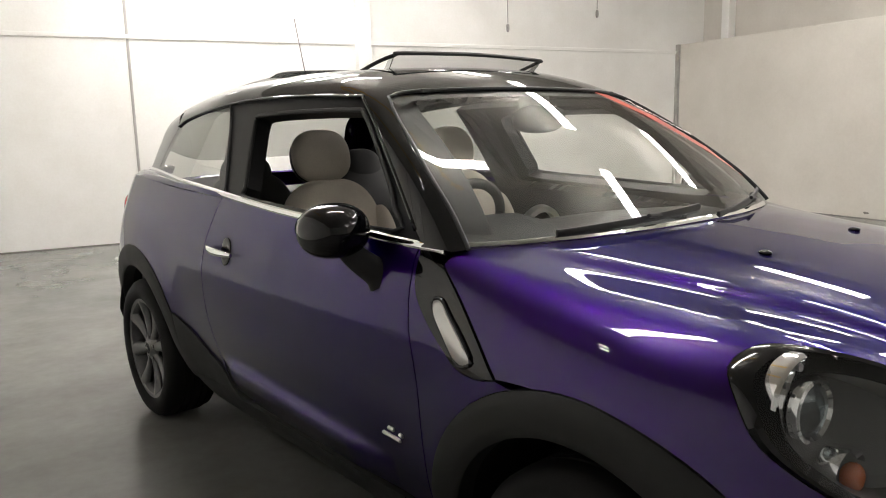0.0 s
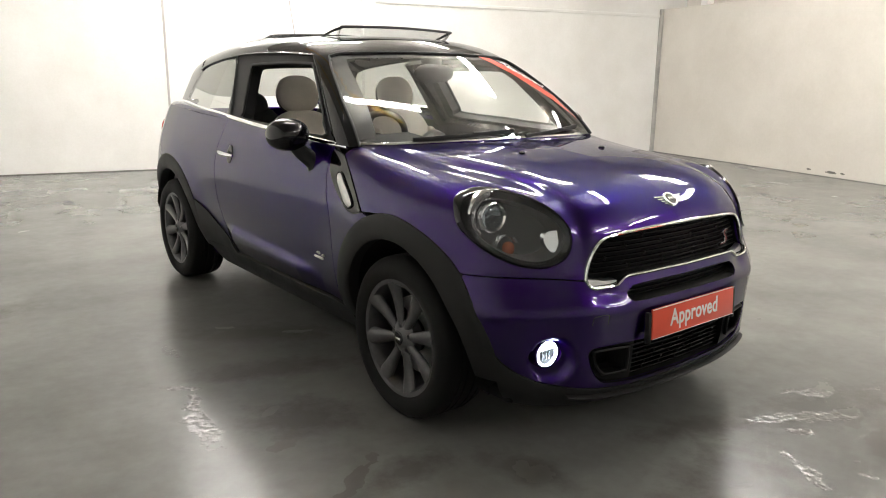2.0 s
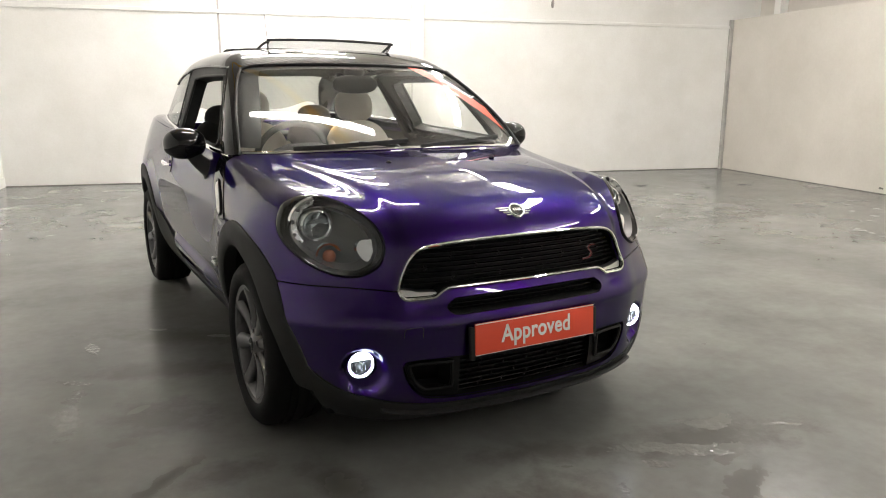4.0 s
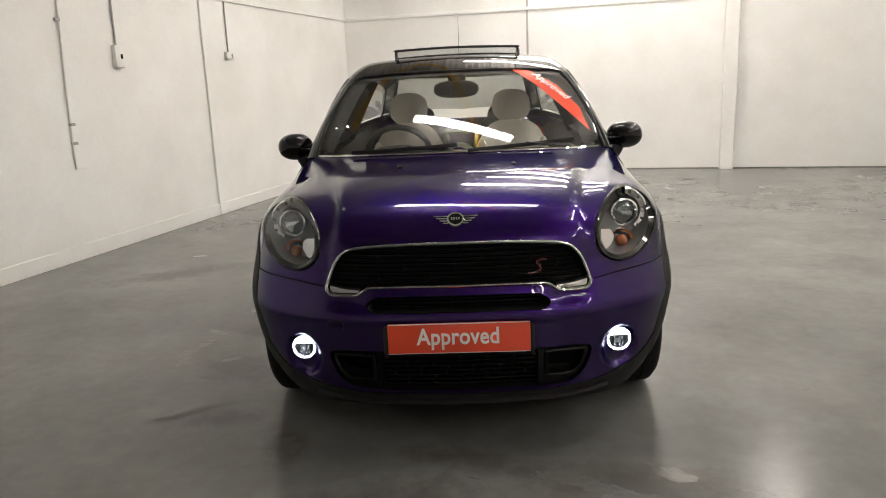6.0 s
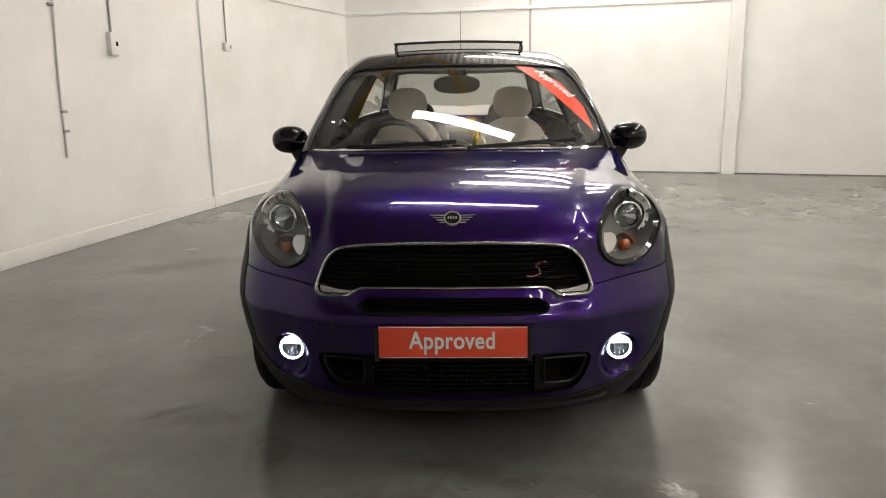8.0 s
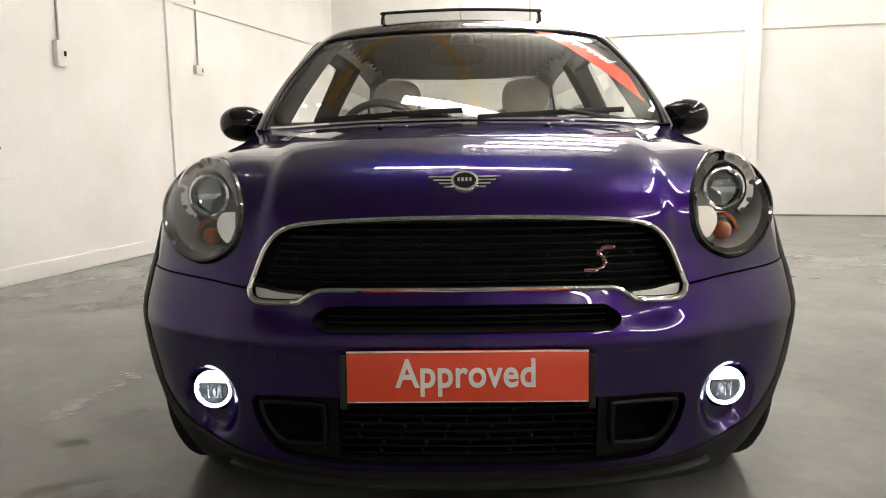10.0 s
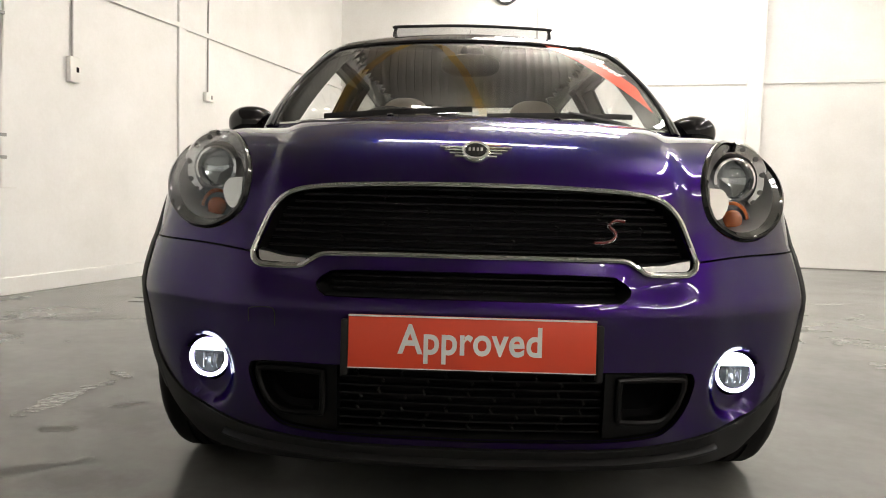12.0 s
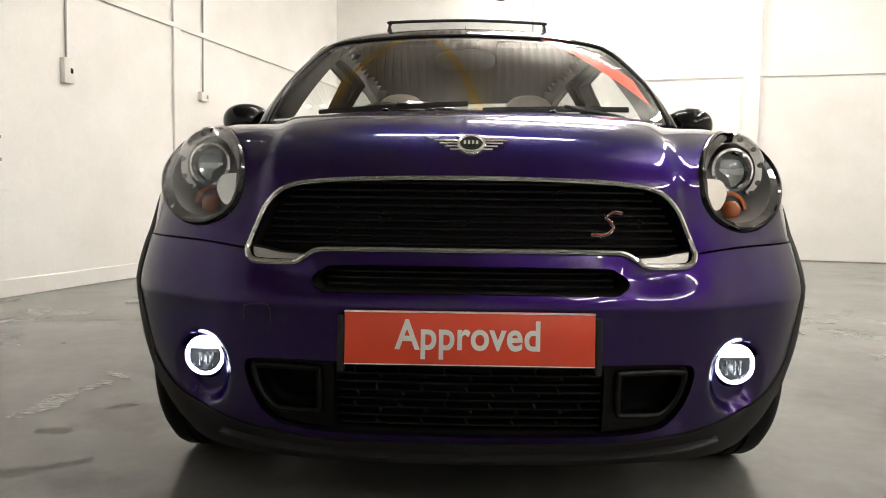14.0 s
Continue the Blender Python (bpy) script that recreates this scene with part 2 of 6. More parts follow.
def concrete(name, low, high, gloss, spec=0.27, bumps=0.0, stains=()):
    """Grey sealed concrete: broad cloudy tone, scuffs and flecks, with soft stains at x, y, half-sizes, turn."""
    m = shader(name, high, 0.3, spec=spec)
    b = m.node_tree.nodes["Principled BSDF"]
    tc = add(m, "ShaderNodeTexCoord")

    def cloud(scale, detail, rough, span, colours):
        n = add(m, "ShaderNodeTexNoise", Scale=scale, Detail=detail, Roughness=rough)
        wire(m, tc.outputs["Object"], n.inputs["Vector"])
        ramp = add(m, "ShaderNodeValToRGB")
        for e, at, c in zip(ramp.color_ramp.elements, span, colours):
            e.position, e.color = at, (*c, 1)
        wire(m, n.outputs[0], ramp.inputs[0])
        return n, ramp.outputs[0]

    def times(a, c, fac=1.0):
        mul = add(m, "ShaderNodeMix")
        mul.data_type, mul.blend_type = "RGBA", "MULTIPLY"
        mul.inputs[0].default_value = fac
        wire(m, a, mul.inputs[6])
        wire(m, c, mul.inputs[7])
        return mul.outputs[2]

    broad, tone = cloud(0.8, 4.0, 0.55, (0.32, 0.72), (low, high))
    scuff, dirt = cloud(2.1, 6.0, 0.6, (0.32, 0.62), ((0.80, 0.795, 0.78), (1, 1, 1)))
    speck, fleck = cloud(14.0, 4.0, 0.6, (0.28, 0.72), ((0.88, 0.875, 0.865), (1, 1, 1)))
    colour = times(times(tone, dirt, 0.8), fleck)
    last = None
    for x, y, rx, ry, turn in stains:
        c = HALL.inverted() @ Vector((x, y, 0))
        mp = add(m, "ShaderNodeMapping", Location=c, Rotation=(0, 0, radians(turn - TURN)), Scale=(rx, ry, 1))
        mp.vector_type = "TEXTURE"
        wire(m, tc.outputs["Object"], mp.inputs["Vector"])
        ln = add(m, "ShaderNodeVectorMath")
        ln.operation = "LENGTH"
        wire(m, mp.outputs[0], ln.inputs[0])
        if last is not None:
            mn = add(m, "ShaderNodeMath")
            mn.operation = "MINIMUM"
            wire(m, last, mn.inputs[0])
            wire(m, ln.outputs["Value"], mn.inputs[1])
            last = mn.outputs[0]
        else:
            last = ln.outputs["Value"]
    if last is not None:
        torn = add(m, "ShaderNodeMath")
        torn.operation = "MULTIPLY_ADD"
        ragged = add(m, "ShaderNodeTexNoise", Scale=8.0, Detail=8.0, Roughness=0.68)
        wire(m, tc.outputs["Object"], ragged.inputs["Vector"])
        wire(m, ragged.outputs[0], torn.inputs[0])
        torn.inputs[1].default_value = 2.6
        wire(m, last, torn.inputs[2])
        fade = add(m, "ShaderNodeMapRange")
        fade.inputs["From Min"].default_value, fade.inputs["From Max"].default_value = 2.6, 1.7
        fade.inputs["To Max"].default_value = 0.75
        wire(m, torn.outputs[0], fade.inputs["Value"])
        mix = add(m, "ShaderNodeMix")
        mix.data_type = "RGBA"
        wire(m, fade.outputs[0], mix.inputs[0])
        wire(m, colour, mix.inputs[6])
        mix.inputs[7].default_value = (0.095, 0.092, 0.083, 1)
        colour = mix.outputs[2]
    wire(m, colour, b.inputs["Base Color"])
    r = add(m, "ShaderNodeMapRange")
    r.inputs["From Min"].default_value, r.inputs["From Max"].default_value = 0.3, 0.7
    r.inputs["To Min"].default_value, r.inputs["To Max"].default_value = gloss
    wire(m, scuff.outputs[0], r.inputs["Value"])
    wire(m, r.outputs[0], b.inputs["Roughness"])
    if bumps:
        grit = add(m, "ShaderNodeTexNoise", Scale=30.0, Detail=3.0)
        wire(m, tc.outputs["Object"], grit.inputs["Vector"])
        bp = add(m, "ShaderNodeBump", Strength=0.9, Distance=bumps)
        wire(m, grit.outputs[0], bp.inputs["Height"])
        wire(m, bp.outputs[0], b.inputs["Normal"])
    return m


SOFT_STAINS = [(-0.93, 2.00, 0.42, 0.12, -31), (-1.06, 1.50, 0.36, 0.11, -20), (-1.16, 0.96, 0.20, 0.17, -20), (-1.05, 0.37, 0.18, 0.08, 10), (0.08, -0.05, 0.32, 0.08, -22), (0.66, -0.24, 0.42, 0.14, -14), (-0.35, -0.45, 0.40, 0.24, 20), (-0.72, 0.14, 0.08, 0.20, 15), (-2.2, 3.0, 0.5, 0.16, 30)]
FLOOR = concrete("worn_concrete", (0.148, 0.151, 0.143), (0.222, 0.222, 0.210), (0.19, 0.262), stains=SOFT_STAINS)
BARE = concrete("bare_concrete", (0.066, 0.063, 0.055), (0.105, 0.100, 0.088), (0.35, 0.5), 0.3)
LIFTED = concrete("lifted_sealer", (0.15, 0.15, 0.14), (0.21, 0.207, 0.195), (0.07, 0.13), 0.9, bumps=0.006)


def ragged_patch(rx, ry, torn, seed, step=0.008):
    """A thin sheet with a torn outline, cut from an ellipse by noise."""
    shift = Vector((seed * 3.7, seed * 1.3, 0.0))
    reach_x, reach_y = rx * (1 + torn * 0.6), ry * (1 + torn * 0.6) + 0.01
    nx, ny = max(4, int(2 * reach_x / step)), max(4, int(2 * reach_y / step))

    def at(i, k):
        x, y = -reach_x + 2 * reach_x * i / nx, -reach_y + 2 * reach_y * k / ny
        p = Vector((x, y, 0)) + shift
        rough = sum(noise.noise(p * f) * w for f, w in ((7, 0.55), (17, 0.45), (41, 0.32), (90, 0.2)))
        return Vector((x, y, 0.0)), math.hypot(x / rx, y / ry) + torn * rough - 1
    pts = [[at(i, k) for k in range(ny + 1)] for i in range(nx + 1)]
    bm = bmesh.new()
    for i in range(nx):
        for k in range(ny):
            a, b, c, d = pts[i][k], pts[i + 1][k], pts[i + 1][k + 1], pts[i][k + 1]
            for tri in ((a, b, c), (a, c, d)):
                poly = []
                for (p, f), (q, g) in zip(tri, tri[1:] + tri[:1]):
                    if f < 0:
                        poly.append(p)
                    if (f < 0) != (g < 0):
                        poly.append(p + (q - p) * (f / (f - g)))
                if len(poly) > 2:
                    bm.faces.new([bm.verts.new(p) for p in poly])
    bmesh.ops.remove_doubles(bm, verts=bm.verts, dist=2e-4)
    return bm


T = 0.2
floor = structure("floor", box(LEFT - T, FRONT - T, -0.2, RIGHT + 3, BACK + T, 0), FLOOR, "grey sealed concrete floor with worn stained patches")
BARE_SPOTS = [(-1.34, 0.79, 0.055, 0.03, 0), (-1.22, 0.44, 0.035, 0.15, -52), (-1.24, 1.08, 0.06, 0.02, 30), (0.85, -0.14, 0.09, 0.04, 20), (0.66, -0.36, 0.09, 0.04, 20), (0.50, -0.54, 0.10, 0.055, 20), (0.03, -0.155, 0.035, 0.014, -30), (-0.205, -0.235, 0.03, 0.010, -70), (-0.21, -0.375, 0.045, 0.012, -25), (-0.72, 0.13, 0.05, 0.08, 10), (-1.45, 5.49, 0.06, 0.02, 30), (-1.0, 2.16, 0.06, 0.02, -30), (-0.74, 1.90, 0.07, 0.022, -30), (-2.32, 3.58, 0.05, 0.03, 0)]
LIFTED_SPOTS = [(0.49, -0.26, 0.23, 0.045, -31), (0.74, -0.15, 0.12, 0.045, -40), (0.335, -0.30, 0.065, 0.025, -50), (0.06, -0.46, 0.12, 0.036, 60), (0.205, -0.615, 0.035, 0.014, -70), (0.27, -0.54, 0.02, 0.01, 0), (-1.44, 1.505, 0.085, 0.030, -38), (-1.35, 2.0, 0.03, 0.09, 0), (-1.50, 1.16, 0.05, 0.20, -10), (1.51, 0.53, 0.025, 0.012, 20), (1.02, -0.30, 0.09, 0.02, -25)]
for spots, mat, torn, name, z in ((BARE_SPOTS, BARE, 1.25, "bare_patch", 0.0008), (LIFTED_SPOTS, LIFTED, 1.15, "lifted_sealer", 0.0014)):
    for n, (x, y, rx, ry, turn) in enumerate(spots):
        bm = ragged_patch(rx, ry, torn, n + 1)
        bm.transform(pose(x, y, z, 0, 0, turn))
        part(name, bm, mat, floor, smooth=False)

wall_left = structure("wall_left", box(LEFT - T, FRONT, 0, LEFT, BACK, CEIL), WALL, "white painted rough blockwork wall")
wall_back = structure("wall_back", box(LEFT - T, BACK, 0, RIGHT + 3, BACK + T, CEIL), WALL, "white painted flat back wall of sheet panels")
wall_right = structure("wall_right", box(RIGHT, FRONT, 0, RIGHT + 0.1, BACK, 2.52, 0.006), BEIGE, "off-white half-height partition wall")
wall_upper = structure("wall_upper", box(RIGHT + 0.55, FRONT, 2.47, RIGHT + 0.7, BACK, CEIL), BEIGE, "beige upper wall set back above the partition")
wall_shelf = structure("wall_shelf", box(RIGHT + 0.1, FRONT, 2.35, RIGHT + 0.55, BACK, 2.47), BEIGE, "flat top of the partition wall")
# Out of view; its tone is set by the fill the car's front needs.
wall_front = structure("wall_front", box(LEFT - T, FRONT - T, 0, RIGHT + 3, FRONT, CEIL), END_WALL, "unseen wall closing the hall's other end, its grey set for fill light")

# Columns, battens and joints of the walls.
column = structure("trim_column_back", box(1.60, BACK - 0.13, 0, 1.78, BACK, CEIL, 0.006), WALL, "white painted steel column on the back wall")
structure("trim_column_left", box(LEFT, 4.87, 0, LEFT + 0.028, 4.99, CEIL, 0.006), WALL, "white painted pilaster on the blockwork wall")
structure("trim_rail_left", box(LEFT, FRONT, 2.385, LEFT + 0.03, BACK, 2.435, 0.005), WALL, "white horizontal rail along the wall")
structure("trim_rail_back", box(LEFT, BACK - 0.022, 2.375, 1.595, BACK, 2.425, 0.005), WALL, "white horizontal rail along the wall")
structure("trim_rail_back_b", box(1.785, BACK - 0.022, 2.375, RIGHT, BACK, 2.425, 0.005), WALL, "white horizontal rail along the wall")
structure("trim_joint_back", box(-1.19, BACK - 0.012, 0, -1.16, BACK, CEIL, 0.003), JOINT, "grey cover strip over a panel joint")
structure("trim_post_right", box(RIGHT + 0.40, 8.25, 2.47, RIGHT + 0.55, 8.40, CEIL, 0.006), WALL, "white steel post above the partition wall")
structure("trim_foot_left", box(LEFT, FRONT, 0, LEFT + 0.018, BACK, 0.13, 0.006), WALL, "rough white painted plinth along the wall's foot")

# Dirty open joints along the walls' feet, and a grey post in the far corner.
GRIME = textured(shader("grimy_joint", (0.10, 0.095, 0.085), 0.8), (0.07, 0.066, 0.058), (0.20, 0.19, 0.17), 5, rough=(0.7, 0.9), fine=60)
structure("trim_joint_foot_back", box(LEFT, BACK - 0.006, 0, 1.595, BACK, 0.013), GRIME, "dirty dark joint along the wall's foot")
structure("trim_joint_foot_back_b", box(1.785, BACK - 0.006, 0, RIGHT, BACK, 0.013), GRIME, "dirty dark joint along the wall's foot")
structure("trim_joint_foot_right", box(RIGHT - 0.005, FRONT, 0, RIGHT, BACK, 0.010), GRIME, "dirty dark joint along the wall's foot")
structure("trim_post_corner", box(RIGHT - 0.055, BACK - 0.06, 0, RIGHT, BACK, 2.52, 0.005), JOINT, "grey corner post between the walls")
for y, z, rx, ry in ((5.48, 0.075, 0.035, 0.014), (5.09, 0.07, 0.16, 0.018)):
    bm = ragged_patch(rx, ry, 1.0, y, 0.006)
    bm.transform(HALL @ pose(RIGHT - 0.001, y, z, 90, 0, -90))
    part("scrape", bm, GRIME, wall_right, smooth=False)


def ceiling_mesh():
    """Corrugated sheets, one mesh."""
    bm = bmesh.new()
    pitch, depth = 0.12, 0.045
    xs = np.arange(LEFT - 3, RIGHT + 5, pitch)
    prof = []
    for x in xs:
        prof += [(x, 0), (x + pitch * 0.44, 0.010), (x + pitch * 0.87, 0), (x + pitch * 0.90, depth), (x + pitch * 0.97, depth)]
    for y0, y1, dz in ((FRONT - 3, 0.0, 0.0), (-0.15, BACK + 3, 0.006)):
        low = [bm.verts.new((x, y0, CEIL + h + dz)) for x, h in prof]
        high = [bm.verts.new((x, y1, CEIL + h + dz)) for x, h in prof]
        for i in range(len(prof) - 1):
            bm.faces.new((low[i], high[i], high[i + 1], low[i + 1]))
    bmesh.ops.rotate(bm, cent=(0, 0, 0), matrix=Matrix.Rotation(radians(-TURN), 3, "Z"), verts=bm.verts)
    return bm


ceiling = structure("ceiling", ceiling_mesh(), SHEET, "grey corrugated metal roof sheets")


# Fluorescent lamps under the roof.
def lamp_thing():
    e = empty("ceiling_lamp")
    part("tray", box(-0.91, -0.02, 0.012, 0.91, 0.02, 0.065, 0.008), WHITE_PLASTIC, e)
    part("diffuser", box(-0.90, -0.085, -0.035, 0.90, 0.095, 0.010, 0.016), TUBE, e, "glowing white diffuser")
    # The glowing bar on top is an added uplight that brightens the roof sheets.
    part("tube", tube([(-0.86, 0, 0.092), (0.86, 0, 0.092)], 0.019, 12), UPLIGHT, e, "added glowing bar on top that lights the roof")
    for s in (-0.5, 0.5):
        part("hanger", tube([(s, 0, 0.06), (s, 0, CEIL - LAMP_Z)], 0.004, 6), SATIN, e)
    return tagged(e, "long white fluorescent ceiling lamp, switched on", "ceiling lamp", "lamps under the roof")


LAMP_Z = 4.1
first = None
ACROSS = [(-0.4, 2.0, -6), (-0.35, 5.3, -3), (-0.35, 6.7, 0), (-0.35, 8.1, 0)]
# The last two stand out of view, added to brighten the car's front.
ALONG = [(x, y, 90) for x, y in ((2.35, 1.35), (2.35, 4.1), (2.35, 6.8), (5.2, -2.2), (5.2, 1.35), (5.2, 4.1), (3.6, -4.6), (5.2, -5.6))]
for x, y, turn in ACROSS + ALONG:
    m = HALL @ pose(x, y, LAMP_Z, 0, 0, turn)
    if first is None:
        first = lamp_thing()
        first.matrix_basis = m
    else:
        copy_thing(first, m)

# Yellow roof steel.
for name, a, b in (("roof_beam", (0.1, 1.4, 4.40), (-2.0, 5.6, 4.40)), ("roof_beam", (-2.6, 2.0, 4.40), (-2.05, 5.6, 4.40))):
    d = Vector(b) - Vector(a)
    m = Matrix.Translation(a) @ d.to_track_quat("Y", "Z").to_matrix().to_4x4()
    bm = box(-0.05, 0, -0.01, 0.05, d.length, 0.0)
    box(-0.004, 0, 0.0, 0.004, d.length, 0.10, bm=bm)
    box(-0.05, 0, 0.10, 0.05, d.length, 0.11, bm=bm)
    bm.transform(m)
    structure(name, bm, STEEL_YELLOW, "yellow painted steel roof beam")

# Twin emergency flood lamp high on the left.
e = empty("flood_lamp")
part("case", box(-0.10, -0.04, 0.0, 0.10, 0.04, 0.10, 0.012), WHITE_PLASTIC, e)
for s in (-0.12, 0.12):
    m = pose(s, 0, -0.03)
    part("lamp_head", shape(lathe([(0, 0.03), (0.03, 0.02), (0.045, -0.03), (0.04, -0.03), (0, 0.0)], 20, m=m)), WHITE_PLASTIC, e)
    part("bulb", blob(0.035, 0.035, 0.012, m @ pose(0, 0, -0.026), 2.0, 16, 8), TUBE, e)
part("hanger", tube([(0, 0, 0.09), (0, 0, CEIL - 4.0)], 0.006, 6), SATIN, e)
e.matrix_basis = HALL @ pose(-2.6, 2.0, 4.0)
tagged(e, "white twin-head emergency flood lamp, lit", "flood lamp")


# Round bulkhead lamp high on the back wall.
e = empty("wall_lamp")
m = pose(-1.62, BACK, 3.71, 90, 0, 0)
part("base", shape(lathe([(0, 0.0), (0.178, 0.0), (0.184, 0.012), (0.178, 0.055), (0, 0.055)], 36, m=m)), TRIM, e, "dark grey round base")
part("cover", shape(lathe([(0.155, 0.040), (0.150, 0.075), (0.115, 0.105), (0.06, 0.120), (0, 0.124), (0, 0.04)], 36, m=m)), LAMP_COVER, e, "glowing white cover")
e.matrix_basis = HALL
tagged(e, "round white bulkhead lamp on the wall, lit", "wall lamp")


# Switches, sockets and cables on the left wall and the back wall.
def wall_box(name, y, z, w, h, label, cat, top):
    e = empty(name)
    part("backplate", box(LEFT, y - w / 2, z - h / 2, LEFT + 0.045, y + w / 2, z + h / 2, 0.006), WHITE_PLASTIC, e)
    part("switch", box(LEFT + 0.045, y - 0.012 + w * 0.18, z - 0.02, LEFT + 0.052, y + 0.012 + w * 0.18, z + 0.02, 0.002), DARK if h > 0.15 else CABLE, e, "small dark switch")
    part("conduit", tube([(LEFT + 0.012, y, z + h / 2), (LEFT + 0.012, y + 0.015, (z + top) / 2), (LEFT + 0.012, y - 0.02, top)], 0.009, 8), CABLE, e, "grey surface cable")
    e.matrix_basis = HALL
    return tagged(e, label, cat)


wall_box("isolator_switch", 3.48, 1.735, 0.11, 0.20, "white isolator switch box with cable on the wall", "switch", CEIL)
wall_box("wall_socket", 5.38, 1.78, 0.15, 0.09, "white double wall socket with cable above it", "socket", CEIL)
e = empty("wall_conduit")
part("pipe", tube([(LEFT + 0.014, 2.78, 0.78), (LEFT + 0.014, 2.79, 1.4), (LEFT + 0.014, 2.83, 2.05), (LEFT + 0.014, 2.86, CEIL)], 0.011, 8), WHITE_PLASTIC, e)
for z in (1.0, 1.16, 2.02):
    part("clip", box(LEFT, 2.775, z - 0.012, LEFT + 0.03, 2.825, z + 0.012, 0.003), CABLE, e)
part("loose_end", tube([(LEFT + 0.014, 2.78, 0.78), (LEFT + 0.03, 2.83, 0.78), (LEFT + 0.04, 2.89, 0.782)], 0.004, 6), WHITE_PLASTIC, e)
e.matrix_basis = HALL
tagged(e, "white vertical cable conduit clipped to the wall", "conduit")
for y, z, x in ((0, 2.59, 3.79), (0, 2.85, 5.35)):
    e = empty("hanging_lead")
    part("lead", tube([(x, BACK - 0.25, CEIL), (x + 0.01, BACK - 0.25, z + 0.12)], 0.006, 6), CABLE, e)
    part("connector", blob(0.022, 0.022, 0.06, Matrix.Translation((x + 0.01, BACK - 0.25, z + 0.05)), 2.6), CABLE, e)
    e.matrix_basis = HALL
    tagged(e, "grey electric lead hanging from the roof", "cable", "hanging leads")



# ---- the car's form: smooth blends of a few profiles; front at y = 0, the tail at y = 4.1 ----
def curve(v, xs, ys):
    """A smooth curve through the knots (monotone cubic)."""
    xs, ys = np.array(xs, float), np.array(ys, float)
    h = np.diff(xs)
    d = np.diff(ys) / h
    m = np.zeros(len(xs))
    same = d[1:] * d[:-1] > 0
    w1, w2 = 2 * h[1:] + h[:-1], h[1:] + 2 * h[:-1]
    m[1:-1][same] = ((w1 + w2)[same]) / (w1[same] / d[:-1][same] + w2[same] / d[1:][same])
    m[0], m[-1] = d[0], d[-1]
    v = np.asarray(v, float)
    k = np.clip(np.searchsorted(xs, v) - 1, 0, len(h) - 1)
    t = (v - xs[k]) / h[k]
    lin = np.where(t < 0, ys[0] + m[0] * (v - xs[0]), ys[-1] + m[-1] * (v - xs[-1]))
    t2, t3 = t * t, t * t * t
    val = (2 * t3 - 3 * t2 + 1) * ys[k] + (t3 - 2 * t2 + t) * h[k] * m[k] + (3 * t2 - 2 * t3) * ys[k + 1] + (t3 - t2) * h[k] * m[k + 1]
    return np.where((t < 0) | (t > 1), lin, val)


def soft_max(a, b, k):
    h = np.maximum(k - np.abs(a - b), 0) / k
    return np.maximum(a, b) + h * h * k * 0.25


AXLE_F, AXLE_R, HUB_Z = 0.748, 3.343, 0.325


